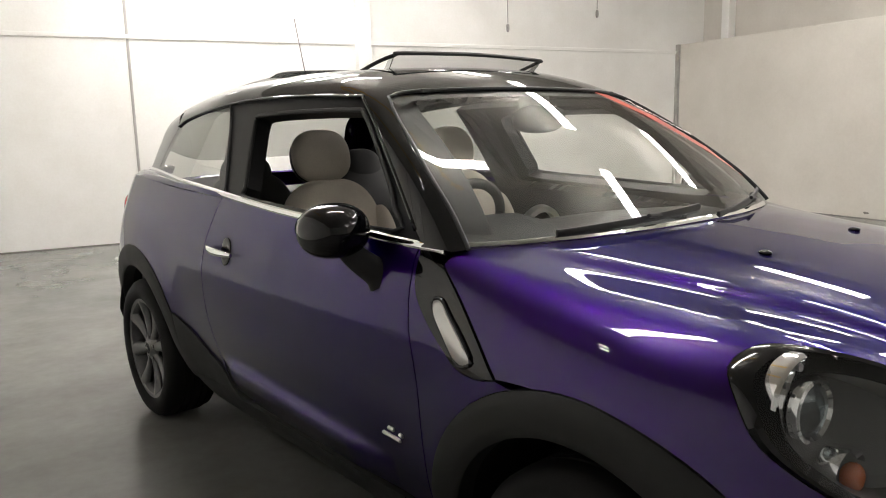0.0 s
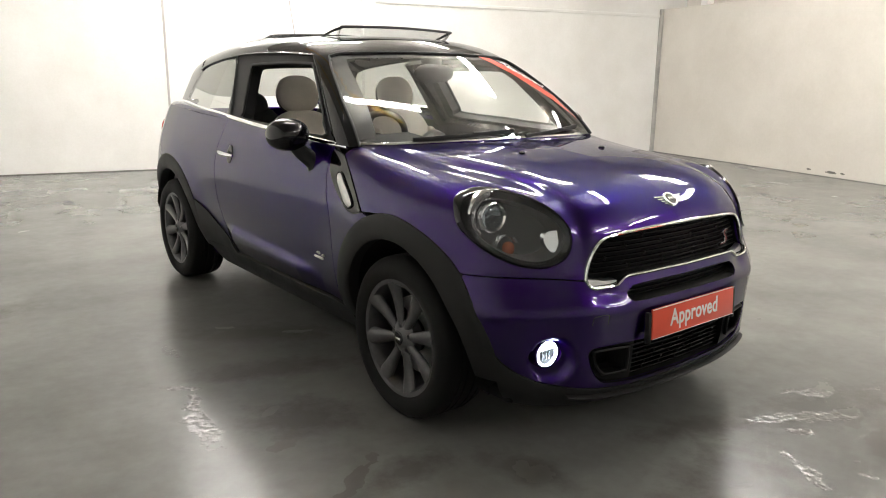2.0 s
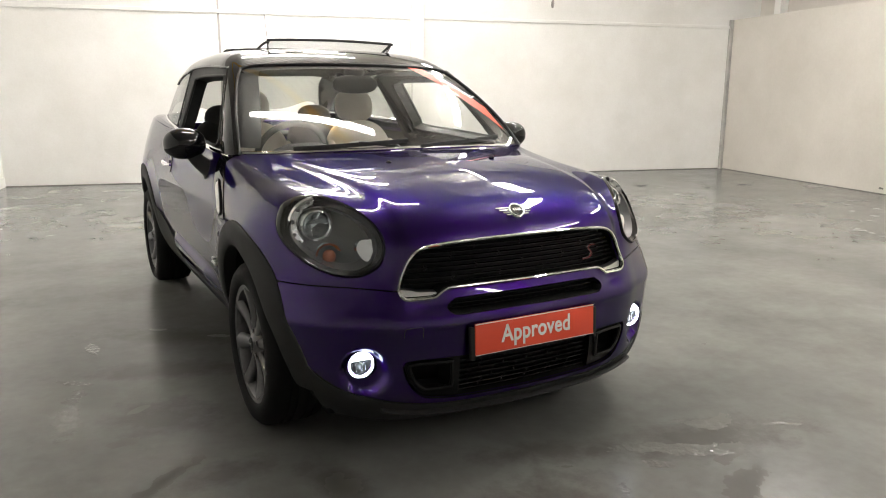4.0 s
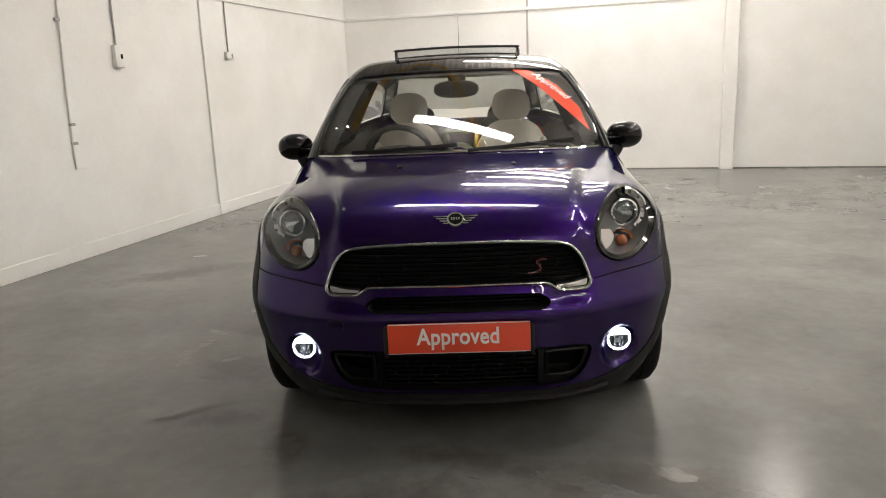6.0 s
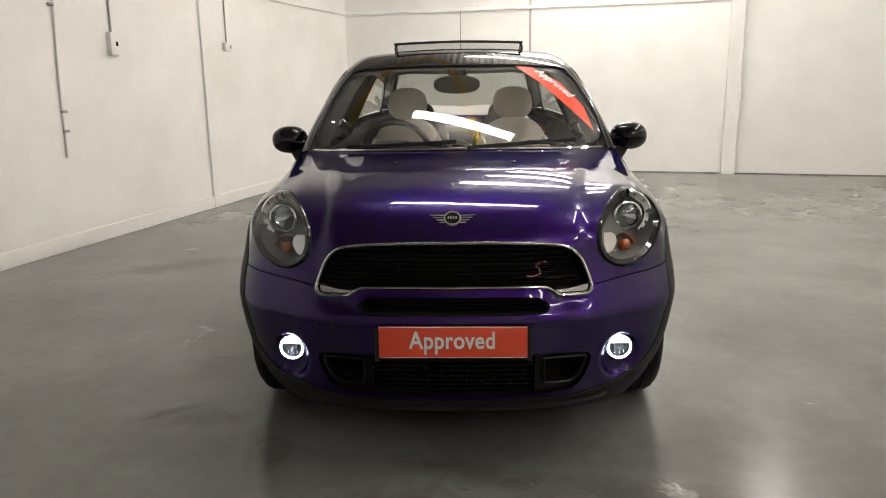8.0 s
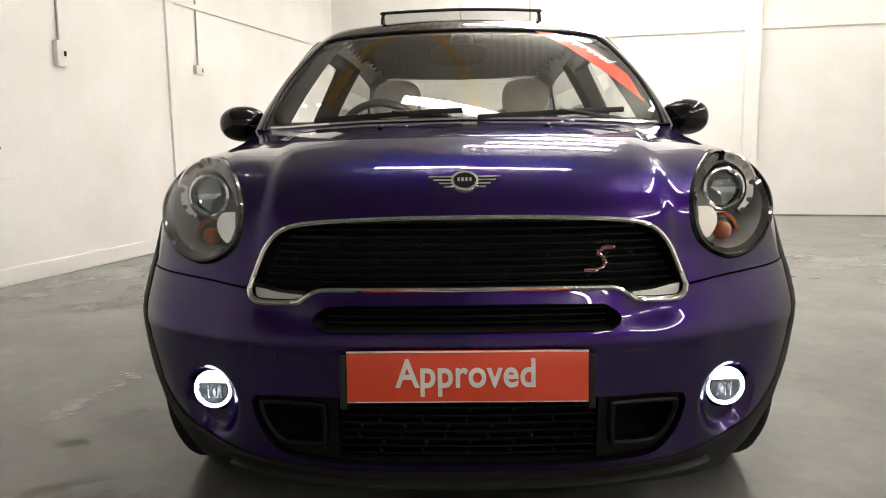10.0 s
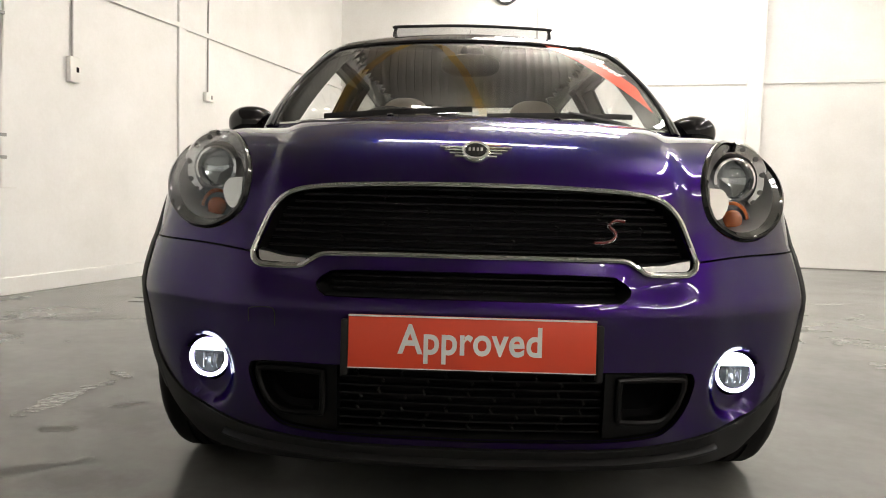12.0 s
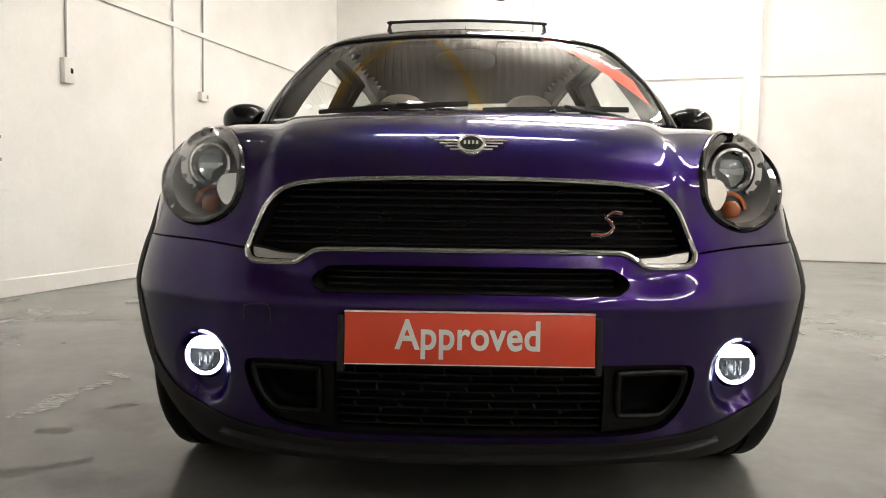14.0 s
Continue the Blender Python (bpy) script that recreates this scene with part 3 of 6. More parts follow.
def lower_form(p):
    """Below the waist: positive outside."""
    x, y, z = np.abs(p[:, 0]), p[:, 1], p[:, 2]
    wide = curve(z, [0.15, 0.25, 0.35, 0.5, 0.65, 0.8, 0.9, 1.0, 1.1, 1.2], [0.65, 0.735, 0.783, 0.820, 0.838, 0.843, 0.832, 0.805, 0.768, 0.72])
    wide = wide + curve(y, [0.0, 0.4, 0.75, 1.3, 2.0, 2.8, 3.3, 3.7, 4.1], [0.0, 0.018, 0.012, 0.0, 0.003, 0.006, 0.0, -0.03, -0.08])
    for ya in (AXLE_F, AXLE_R):
        r = np.hypot(y - ya, z - HUB_Z)
        wide = wide + 0.024 * np.exp(-(((r - 0.43) / 0.15) ** 2)) * np.clip((z - 0.22) / 0.2, 0, 1)
    crease = 0.45 + 0.04 * (y - 1.54)
    wide = wide + 0.030 / (1 + np.exp(np.clip((z - crease) / 0.009, -40, 40))) * np.clip((z - 0.30) / 0.12, 0, 1) * np.clip((y - 1.42) / 0.2, 0, 1) * np.clip((2.50 - y) / 0.12, 0, 1)
    side = x - wide
    nose = curve(z, [0.15, 0.2, 0.26, 0.32, 0.42, 0.51, 0.537, 0.552, 0.6, 0.66, 0.74, 0.82, 0.9, 1.0], [0.10, 0.06, 0.03, 0.020, 0.015, 0.008, 0.003, 0.006, 0.026, 0.05, 0.068, 0.085, 0.13, 0.3])
    swept = curve(x, [0, 0.26, 0.44, 0.52, 0.6, 0.7, 0.8, 0.9], [0, 0.012, 0.048, 0.078, 0.13, 0.215, 0.33, 0.5])
    blunt = curve(x, [0, 0.26, 0.44, 0.52, 0.6, 0.7, 0.8, 0.9], [0, 0.012, 0.045, 0.070, 0.115, 0.174, 0.246, 0.345])
    low = 0.5 * np.clip((0.84 - z) / 0.18, 0, 1) + 0.5 * np.clip((0.68 - z) / 0.14, 0, 1)
    low = low * low * (3 - 2 * low)
    nose = nose + swept + (blunt - swept) * low
    nose = nose + 0.012 * np.exp(-(((x - 0.405) / 0.06) ** 2) - ((z - 0.602) / 0.028) ** 2)
    hollow = np.hypot((x - 0.606) / 0.066, (z - 0.374) / 0.078)
    nose = nose + 0.036 / (1 + np.exp(np.clip((hollow - 1) / 0.055, -40, 40)))
    front = (nose - y) * 0.9
    hood = curve(y, [0.1, 0.14, 0.2, 0.3, 0.5, 0.7, 0.9, 1.1, 1.5, 2.5, 3.5, 4.1], [0.880, 0.906, 0.932, 0.959, 0.999, 1.023, 1.040, 1.056, 1.105, 1.15, 1.20, 1.17])
    crown = curve(x, [0, 0.3, 0.5, 0.62, 0.72, 0.8, 0.9], [0, 0.014, 0.045, 0.075, 0.115, 0.17, 0.29])
    crown = crown * curve(y, [0.1, 0.4, 0.8, 1.2, 1.5, 4.0], [0.9, 0.55, 0.5, 0.28, 0.1, 0.1])
    fade = np.clip((1.35 - y) / 0.4, 0, 1)
    ridge = 0.47 + 0.13 * np.clip((y - 0.1) / 1.0, 0, 1)
    dome = 0.006 / (1 + np.exp((x - ridge) / 0.022)) * np.clip((y - 0.1) / 0.15, 0, 1)
    top = z - (hood - crown + dome * fade)
    lamp = 0.026 * np.exp(-(((x - 0.66) / 0.16) ** 2) - ((y - 0.33) / 0.22) ** 2 - ((z - 0.80) / 0.14) ** 2)
    tail = y - (4.09 - 0.25 * (x / 0.85) ** 2 - curve(z, [0.2, 0.4, 0.6, 0.9, 1.1], [0.08, 0.02, 0.0, 0.06, 0.12]))
    f = soft_max(side, front, 0.14)
    f = soft_max(f, top, curve(y, [0.0, 0.3, 0.7, 1.1, 1.3, 4.0], [0.09, 0.09, 0.12, 0.09, 0.06, 0.06]))
    f = soft_max(f, tail, 0.2)
    ridge = curve(y, [0.1, 0.17, 0.24, 0.36, 0.62, 1.1], [0.490, 0.464, 0.463, 0.477, 0.517, 0.60])
    valley = 0.017 / (1 + np.exp(np.clip((ridge - x) / 0.012, -40, 40))) * np.clip((ridge + 0.13 - x) / 0.13, 0, 1)
    valley = valley * np.clip((z - 0.64) / 0.08, 0, 1) * np.clip((1.2 - y) / 0.6, 0, 1)
    return np.maximum(f + valley, 0.17 - z) - lamp


def cabin_form(p):
    """The greenhouse: windscreen, roof, side glass and tailgate glass; positive outside."""
    x, y, z = np.abs(p[:, 0]), p[:, 1], p[:, 2]
    screen = (0.98 + (z - 1.043) * 1.55 - (0.03 + 0.04 * (x / 0.7) ** 2) * (z - 1.043) * (1.441 - z) / 0.04 + (0.40 + 0.22 * (z - 1.043)) * x * x - y) * 0.56
    wide = 0.79 - (z - 1.03) * 0.385 - 0.05 * np.clip(z - 1.03, 0, 1) ** 2
    wide = wide + curve(y, [1.0, 1.5, 2.2, 2.8, 3.4, 3.8, 4.1], [-0.01, 0.0, 0.005, -0.012, -0.075, -0.15, -0.22])
    side = (x - wide) * 0.9
    roof = z - (curve(y, [1.4, 1.58, 1.71, 1.95, 2.3, 2.8, 3.3, 3.7, 4.1], [1.40, 1.472, 1.508, 1.532, 1.542, 1.532, 1.486, 1.428, 1.34]) - 0.07 * x * x - 0.06 * x ** 4)
    tail = (y - (4.03 - (z - 1.05) * 0.62 - 0.3 * x * x)) * 0.85
    f = soft_max(screen, side, 0.05)
    f = soft_max(f, roof, 0.09)
    return soft_max(f, tail, 0.08)


def grad(form, p):
    e = 0.004
    g = np.stack([form(p + e * k) - form(p - e * k) for k in np.eye(3)], 1)
    return g / np.maximum(np.linalg.norm(g, axis=1, keepdims=True), 1e-9)


def cast(form, p, d, reach=4.0, steps=80):
    """From points outside along d to the form's skin; a ray that misses takes its nearest pass."""
    p, d = np.asarray(p, float), np.asarray(d, float)
    n = len(p)
    d = np.broadcast_to(d, p.shape)

    def values(s):
        return form((p[:, None, :] + s[:, :, None] * d[:, None, :]).reshape(-1, 3)).reshape(n, -1)

    s = np.broadcast_to(np.linspace(0, reach, steps), (n, steps))
    v = values(s)
    hit = (v < 0).any(1)
    near = np.take_along_axis(s, v.argmin(1)[:, None], 1)[:, 0]
    for _ in range(5):
        inside = v < 0
        k = np.maximum(inside.argmax(1), 1)[:, None]
        lo, hi = np.take_along_axis(s, k - 1, 1), np.take_along_axis(s, k, 1)
        s = lo + (hi - lo) * np.linspace(0, 1, 13)[None, :]
        v = values(s)
        v[:, -1] = -1
    k = np.maximum((v < 0).argmax(1), 1)[:, None]
    at = np.take_along_axis(s, k, 1)[:, 0]
    return p + np.where(hit, at, near)[:, None] * d


# ---- panels cut from the car's form ----
def side_line(form, pts, per=5, s=-1):
    q = spline(pts, per) if per > 1 else np.array(pts, float)
    return cast(form, np.stack([np.full(len(q), s * 1.6), q[:, 0], q[:, 1]], 1), (-s, 0, 0), 1.6)


def front_line(form, pts, per=5):
    q = spline(pts, per) if per > 1 else np.array(pts, float)
    return cast(form, np.stack([q[:, 0], np.full(len(q), -0.6), q[:, 1]], 1), (0, 1, 0), 3.2, 100)


def top_line(form, pts, per=5):
    q = spline(pts, per) if per > 1 else np.array(pts, float)
    return cast(form, np.stack([q[:, 0], q[:, 1], np.full(len(q), 2.2)], 1), (0, 0, -1), 2.2)


def within(poly, pts):
    """Which points lie inside the polygon."""
    a, b = poly, np.roll(poly, -1, 0)
    x, y = pts[:, :1], pts[:, 1:]
    cross = ((a[:, 1] > y) != (b[:, 1] > y)) & (x < (b[:, 0] - a[:, 0]) * (y - a[:, 1]) / np.where(b[:, 1] == a[:, 1], 1e-12, b[:, 1] - a[:, 1]) + a[:, 0])
    return cross.sum(1) % 2 == 1


def far_from(line, pts, gap):
    a, b = line, np.roll(line, -1, 0)
    ok = np.ones(len(pts), bool)
    for p, q in zip(a, b):
        d = q - p
        t = np.clip(((pts - p) @ d) / max(d @ d, 1e-12), 0, 1)
        ok &= np.linalg.norm(pts - (p + t[:, None] * d), axis=1) > gap
    return ok


def evened(line, step):
    """A closed 3D line with points no farther apart than step."""
    out = []
    for p, q in zip(line, np.roll(line, -1, 0)):
        n = max(1, int(np.ceil(np.linalg.norm(q - p) / step)))
        if np.linalg.norm(q - p) < 1e-5:
            continue
        out += [p + (q - p) * k / n for k in range(n)]
    return np.array(out)


def panel(name, form, lines, way, material, parent, step=0.03, holes=(), gap=0.002, depth=0.014, lift=0.0, mirrored=False, both=False, label="", normals=True):
    """A sheet of the form inside the closed lines, cut along the direction way. mirrored: the half at x < 0 is joined to its
    mirror image; both: a second part for the other side. Its rim is turned in, so that joints read as gaps."""
    from mathutils.geometry import delaunay_2d_cdt
    way = np.array(way, float) / np.linalg.norm(way)
    u = np.cross(way, (0, 0, 1.0))
    if np.linalg.norm(u) < 0.2:
        u = np.array([1.0, 0, 0])
    u /= np.linalg.norm(u)
    v = np.cross(u, way)
    flat = lambda p: np.stack([p @ u, p @ v], 1)
    loops = []
    for i, line in enumerate([np.concatenate(lines)] + [np.concatenate(h) for h in holes]):
        line = evened(line, step)
        two = flat(line)
        area = np.sum(two[:, 0] * np.roll(two[:, 1], -1) - np.roll(two[:, 0], -1) * two[:, 1])
        if (area < 0) != (i > 0):
            line, two = line[::-1], two[::-1]
        if gap:
            d1 = two - np.roll(two, 1, 0)
            d2 = np.roll(two, -1, 0) - two
            nn = d1 / np.linalg.norm(d1, axis=1, keepdims=True) + d2 / np.linalg.norm(d2, axis=1, keepdims=True)
            nn = np.stack([-nn[:, 1], nn[:, 0]], 1)
            nn /= np.maximum(np.linalg.norm(nn, axis=1, keepdims=True), 1e-6)
            mid = np.abs(line[:, 0]) < 1e-4 if mirrored else np.zeros(len(line), bool)
            off = nn * gap
            line = line + off[:, :1] * u + off[:, 1:] * v
            line[mid, 0] = 0
            start = line - way * 0.25
            moved = cast(form, start, way, 0.5, 60)
            near = np.linalg.norm(moved - line, axis=1) < 0.02
            line = np.where((near & ~mid)[:, None], moved, line)
            two = flat(line)
        loops.append((line, two))
    lo, hi = loops[0][1].min(0), loops[0][1].max(0)
    gx = np.arange(lo[0], hi[0], step)
    gy = np.arange(lo[1], hi[1], step * 0.87)
    grid = np.array([(a + (j % 2) * step / 2, b) for j, b in enumerate(gy) for a in gx])
    keep = within(loops[0][1], grid)
    for _, two in loops[1:]:
        keep &= ~within(two, grid)
    grid = grid[keep]
    for _, two in loops:
        grid = grid[far_from(two, grid, step * 0.45)]
    pts2, edges, base = [], [], 0
    for _, two in loops:
        n = len(two)
        edges += [(base + k, base + (k + 1) % n) for k in range(n)]
        pts2 += [tuple(p) for p in two]
        base += n
    pts2 += [tuple(p) for p in grid]
    out = delaunay_2d_cdt([Vector(p) for p in pts2], edges, [], 0, 1e-7)
    verts2 = np.array([tuple(p) for p in out[0]])
    tris = np.array([t for t in out[2] if len(t) == 3])
    mid = verts2[tris].mean(1)
    ok = within(loops[0][1], mid)
    for _, two in loops[1:]:
        ok &= ~within(two, mid)
    tris = tris[ok]
    far = verts2[:, :1] * u + verts2[:, 1:] * v
    level = loops[0][0] @ way
    place = cast(form, far + (level.min() - 0.35) * way, way, level.max() - level.min() + 0.7, 64)
    for k, orig in enumerate(out[3]):
        if len(orig) and orig[0] < base:
            at = orig[0]
            for line, _ in loops:
                if at < len(line):
                    place[k] = line[at]
                    break
                at -= len(line)
    nrm = grad(form, place)
    place = place + lift * nrm
    if mirrored:
        place[np.abs(place[:, 0]) < 2e-4, 0] = 0
    a, b, c = place[tris[:, 0]], place[tris[:, 1]], place[tris[:, 2]]
    turn = (np.cross(b - a, c - a) * nrm[tris].mean(1)).sum(1) < 0
    tris[turn] = tris[turn][:, ::-1]
    made = []
    for side in ((1, -1) if both or mirrored else (1,)):
        flip = np.array([side, 1, 1])
        t = tris if side == 1 else tris[:, ::-1]
        made.append((place * flip, t, nrm * flip))
    if mirrored:
        n = len(place)
        same = {}
        for k in np.where(place[:, 0] == 0)[0]:
            same[n + k] = k
        t2 = np.vectorize(lambda i: same.get(i + n, i + n))(made[1][1])
        made = [(np.concatenate([made[0][0], made[1][0]]), np.concatenate([made[0][1], t2]), np.concatenate([made[0][2], made[1][2]]))]
    obs = []
    for p, t, n in made:
        count = {}
        for tri in t:
            for i, j in ((0, 1), (1, 2), (2, 0)):
                e = (tri[i], tri[j])
                count[e] = count.get(e, 0) + 1
        rim = [e for e in count if (e[1], e[0]) not in count]
        verts, faces, norms = list(map(tuple, p)), [tuple(int(k) for k in q) for q in t], list(map(tuple, n))
        if depth:
            top, low = {}, {}
            for e in rim:
                for k in e:
                    if k not in top:
                        top[k] = len(verts)
                        verts.append(tuple(p[k]))
                        norms.append(tuple(n[k]))
                        low[k] = len(verts)
                        verts.append(tuple(p[k] - depth * n[k]))
                        norms.append(tuple(n[k]))
            for i, j in rim:
                faces.append((top[j], top[i], low[i], low[j]))
        me = bpy.data.meshes.new(name)
        me.from_pydata(verts, [], faces)
        me.update()
        me.shade_smooth()
        if normals:
            flatn = len(t)
            loopn = []
            for q in me.polygons:
                if q.index < flatn:
                    loopn += [norms[k] for k in q.vertices]
                else:
                    loopn += [tuple(q.normal)] * len(q.vertices)
            me.normals_split_custom_set(loopn)
        obs.append(part(name, me, material, parent, label))
    return obs


def bead(name, line, radius, material, parent, label="", closed=False, flat=1.0, both=False, sides=8, up=(0, 0, 1)):
    """A strip along a line on the car."""
    obs = [part(name, shape(tube([tuple(p) for p in line], radius, sides, closed=closed, flat=flat, up=up)), material, parent, label)]
    if both:
        obs.append(part(name, shape(tube([(-p[0], p[1], p[2]) for p in line], radius, sides, closed=closed, flat=flat, up=up)), material, parent, label))
    return obs


car = empty("car", (0, 2.05, 0))
tagged(car, "purple metallic three-door car with gloss black roof, parked on concrete", "car")

ARCH_OUT, ARCH_IN = 0.497, 0.40


def arc(ya, r, a0, a1, n=14, z0=HUB_Z):
    """Points (y, z) round a wheel; degrees from straight ahead (to the nose) upwards."""
    return [(ya - r * math.cos(radians(a)), z0 + r * math.sin(radians(a))) for a in np.linspace(a0, a1, n)]


# The lines that neighbouring panels share, on the side at x < 0.
REAR_HOOD = [(0, 0.985), (-0.25, 1.008), (-0.5, 1.082), (-0.735, 1.215)]
hood_rear = top_line(lower_form, REAR_HOOD)
hood_side = side_line(lower_form, [(1.215, 1.005), (1.10, 0.925), (0.965, 0.800)])
a_top = math.degrees(math.asin((0.80 - HUB_Z) / ARCH_OUT))
arch_hood = side_line(lower_form, arc(AXLE_F, ARCH_OUT, 180 - a_top - 5, 44, 16), 1)
seam = front_line(lower_form, [(-0.822, 0.668), (-0.75, 0.667), (-0.684, 0.666), (-0.6, 0.662), (-0.50, 0.652)])
GRILLE_TOP = [(-0.495, 0.652), (-0.478, 0.70), (-0.452, 0.752), (-0.41, 0.788), (-0.33, 0.803), (-0.17, 0.810), (0, 0.812)]
GRILLE_LOW = [(-0.495, 0.652), (-0.487, 0.634), (-0.462, 0.625), (-0.385, 0.626), (-0.36, 0.638), (-0.335, 0.652), (-0.3, 0.656), (-0.15, 0.657), (0, 0.657)]
grille_top = front_line(lower_form, GRILLE_TOP)
grille_low = front_line(lower_form, GRILLE_LOW)
LAMP = [(-0.685, 0.947), (-0.615, 0.938), (-0.55, 0.892), (-0.518, 0.825), (-0.535, 0.745), (-0.605, 0.702), (-0.69, 0.708), (-0.765, 0.755), (-0.805, 0.83), (-0.77, 0.91)]
lamp_line = front_line(lower_form, spline(LAMP, 5, True), 1)


def middle(z0, z1, n=8, form=lower_form):
    return front_line(form, [(0, z) for z in np.linspace(z0, z1, n)], 1)


def crest(y0, y1, n=30, form=lower_form):
    return top_line(form, [(0, y) for y in np.linspace(y0, y1, n)], 1)


panel("bonnet", lower_form, [hood_rear, hood_side, arch_hood, seam, grille_top, middle(0.83, 0.87, 3), crest(0.17, 0.97)], (0.42, 0.5, -0.75), PAINT, car, 0.013, holes=[[lamp_line]], mirrored=True)

SLOT = [(0, 0.622), (-0.27, 0.620), (-0.315, 0.612), (-0.338, 0.592), (-0.322, 0.572), (-0.28, 0.567), (0, 0.568)]
MOUTH = [(0, 0.418), (-0.30, 0.415), (-0.46, 0.412), (-0.49, 0.400), (-0.488, 0.37), (-0.47, 0.325), (-0.44, 0.288), (-0.40, 0.268), (-0.28, 0.259), (0, 0.256)]
LIP = [(0, 0.238), (-0.28, 0.240), (-0.43, 0.250), (-0.60, 0.283), (-0.70, 0.325), (-0.768, 0.39), (-0.812, 0.48), (-0.832, 0.565)]
slot, mouth, lip = (front_line(lower_form, q) for q in (SLOT, MOUTH, LIP))
arch_bumper = side_line(lower_form, arc(AXLE_F, ARCH_OUT, 30, 42, 5), 1)
FOG = (-0.612, 0.392)
fog_hole = front_line(lower_form, [(FOG[0] + 0.050 * math.cos(a), FOG[1] + 0.050 * math.sin(a)) for a in np.linspace(0, math.tau, 28)[:-1]], 1)
panel("bumper", lower_form, [seam, grille_low, slot, mouth, lip, arch_bumper], (0.55, 0.83, 0), PAINT, car, 0.012, holes=[[fog_hole]], mirrored=True)

# Black lower skirt of the bumper, and cladding round the arches and along the sills.
skirt_low = front_line(lower_form, [(-0.68, 0.195), (-0.55, 0.185), (-0.3, 0.183), (0, 0.182)])
skirt_arch = side_line(lower_form, arc(AXLE_F, ARCH_OUT - 0.02, 28, -13, 9), 1)
panel("skirt", lower_form, [lip, skirt_arch, skirt_low], (0.55, 0.83, 0), PLASTIC, car, 0.03, mirrored=True, lift=0.004, label="black grained plastic skirt")


def cladding(ya, a0, a1):
    bm = bmesh.new()
    angles = np.linspace(a0, a1, 40)
    prof = [(ARCH_IN, -0.05), (ARCH_IN, 0.000), (ARCH_IN + 0.006, 0.006), (ARCH_IN + 0.03, 0.009), (ARCH_OUT - 0.03, 0.008), (ARCH_OUT - 0.006, 0.006), (ARCH_OUT, 0.003), (ARCH_OUT, -0.02)]
    rows = []
    for r, out in prof:
        yz = np.array([(ya - r * math.cos(radians(a)), HUB_Z + r * math.sin(radians(a))) for a in angles])
        yz[:, 1] = np.maximum(yz[:, 1], 0.175)
        p = cast(lower_form, np.stack([np.full(len(yz), -1.6), yz[:, 0], yz[:, 1]], 1), (1, 0, 0), 1.5, 70)
        p[:, 0] -= out
        rows.append([bm.verts.new(q) for q in p])
    for a, b in zip(rows, rows[1:]):
        for k in range(len(angles) - 1):
            bm.faces.new((a[k], b[k], b[k + 1], a[k + 1]))
    return shape(bm)


def mirror_bm(bm):
    two = bm.copy()
    bmesh.ops.scale(two, vec=(-1, 1, 1), verts=two.verts)
    bmesh.ops.reverse_faces(two, faces=two.faces)
    return two


for ya, a0, a1 in ((AXLE_F, -4, 184), (AXLE_R, -4, 197)):
    bm = cladding(ya, a0, a1)
    part("arch_cladding", mirror_bm(bm), PLASTIC, car, "black grained plastic wheel arch cladding")
    part("arch_cladding", bm, PLASTIC, car, "black grained plastic wheel arch cladding")

FLANK = [(2.43, 0.335), (2.52, 0.425), (2.66, 0.495), (2.80, 0.555), (2.90, 0.585)]
panel("rear_flank_cladding", lower_form, [side_line(lower_form, FLANK), side_line(lower_form, [(2.90, 0.585), (2.88, 0.45), (2.87, 0.335)], 4), side_line(lower_form, [(2.87, 0.335), (2.43, 0.335)], 4)], (1, 0, 0), PLASTIC, car, 0.03, lift=0.008, gap=0, both=True, label="black grained plastic cladding")
SILL_T = 0.335
sill_y0, sill_y1 = AXLE_F + 0.44, AXLE_R - 0.485
panel("sill", lower_form, [side_line(lower_form, [(sill_y0, SILL_T), (sill_y1, SILL_T)], 12), side_line(lower_form, [(sill_y1, 0.19), (sill_y0, 0.19)], 12)], (1, 0, 0), PLASTIC, car, 0.05, lift=0.008, both=True, label="black grained plastic sill cladding")

DOOR_F = [(1.315, 1.035), (1.30, 0.87), (1.262, 0.69), (1.25, 0.52), (1.245, 0.345)]
DOOR_R = [(2.42, 0.345), (2.52, 0.50), (2.58, 0.70), (2.56, 0.90), (2.50, 1.085)]
BELT = [(2.50, 1.085), (2.1, 1.068), (1.7, 1.052), (1.315, 1.037)]
door_f, door_r, belt = (side_line(lower_form, q) for q in (DOOR_F, DOOR_R, BELT))
doors = panel("door", lower_form, [door_f, side_line(lower_form, [(1.245, 0.345), (2.42, 0.345)], 8), door_r, belt], (1, 0, 0.12), PAINT, car, 0.014, both=True)

VENT = [(1.215, 1.005), (1.10, 0.925), (0.965, 0.800), (1.03, 0.785), (1.10, 0.788), (1.15, 0.815), (1.225, 0.87), (1.285, 0.94), (1.30, 1.02)]
vent_front = side_line(lower_form, VENT[:3])
vent_rear = side_line(lower_form, VENT[2:])
panel("vent_panel", lower_form, [vent_front, vent_rear], (1, 0.1, -0.1), GLOSS_BLACK, car, 0.02, lift=0.003, both=True, label="gloss black vent panel")
a_low = math.degrees(math.asin((0.345 - HUB_Z) / ARCH_OUT))
panel("wing", lower_form, [vent_rear, door_f, side_line(lower_form, arc(AXLE_F, ARCH_OUT, 180 - a_low, 180 - a_top + 2, 12), 1)], (1, 0, 0), PAINT, car, 0.025, both=True)

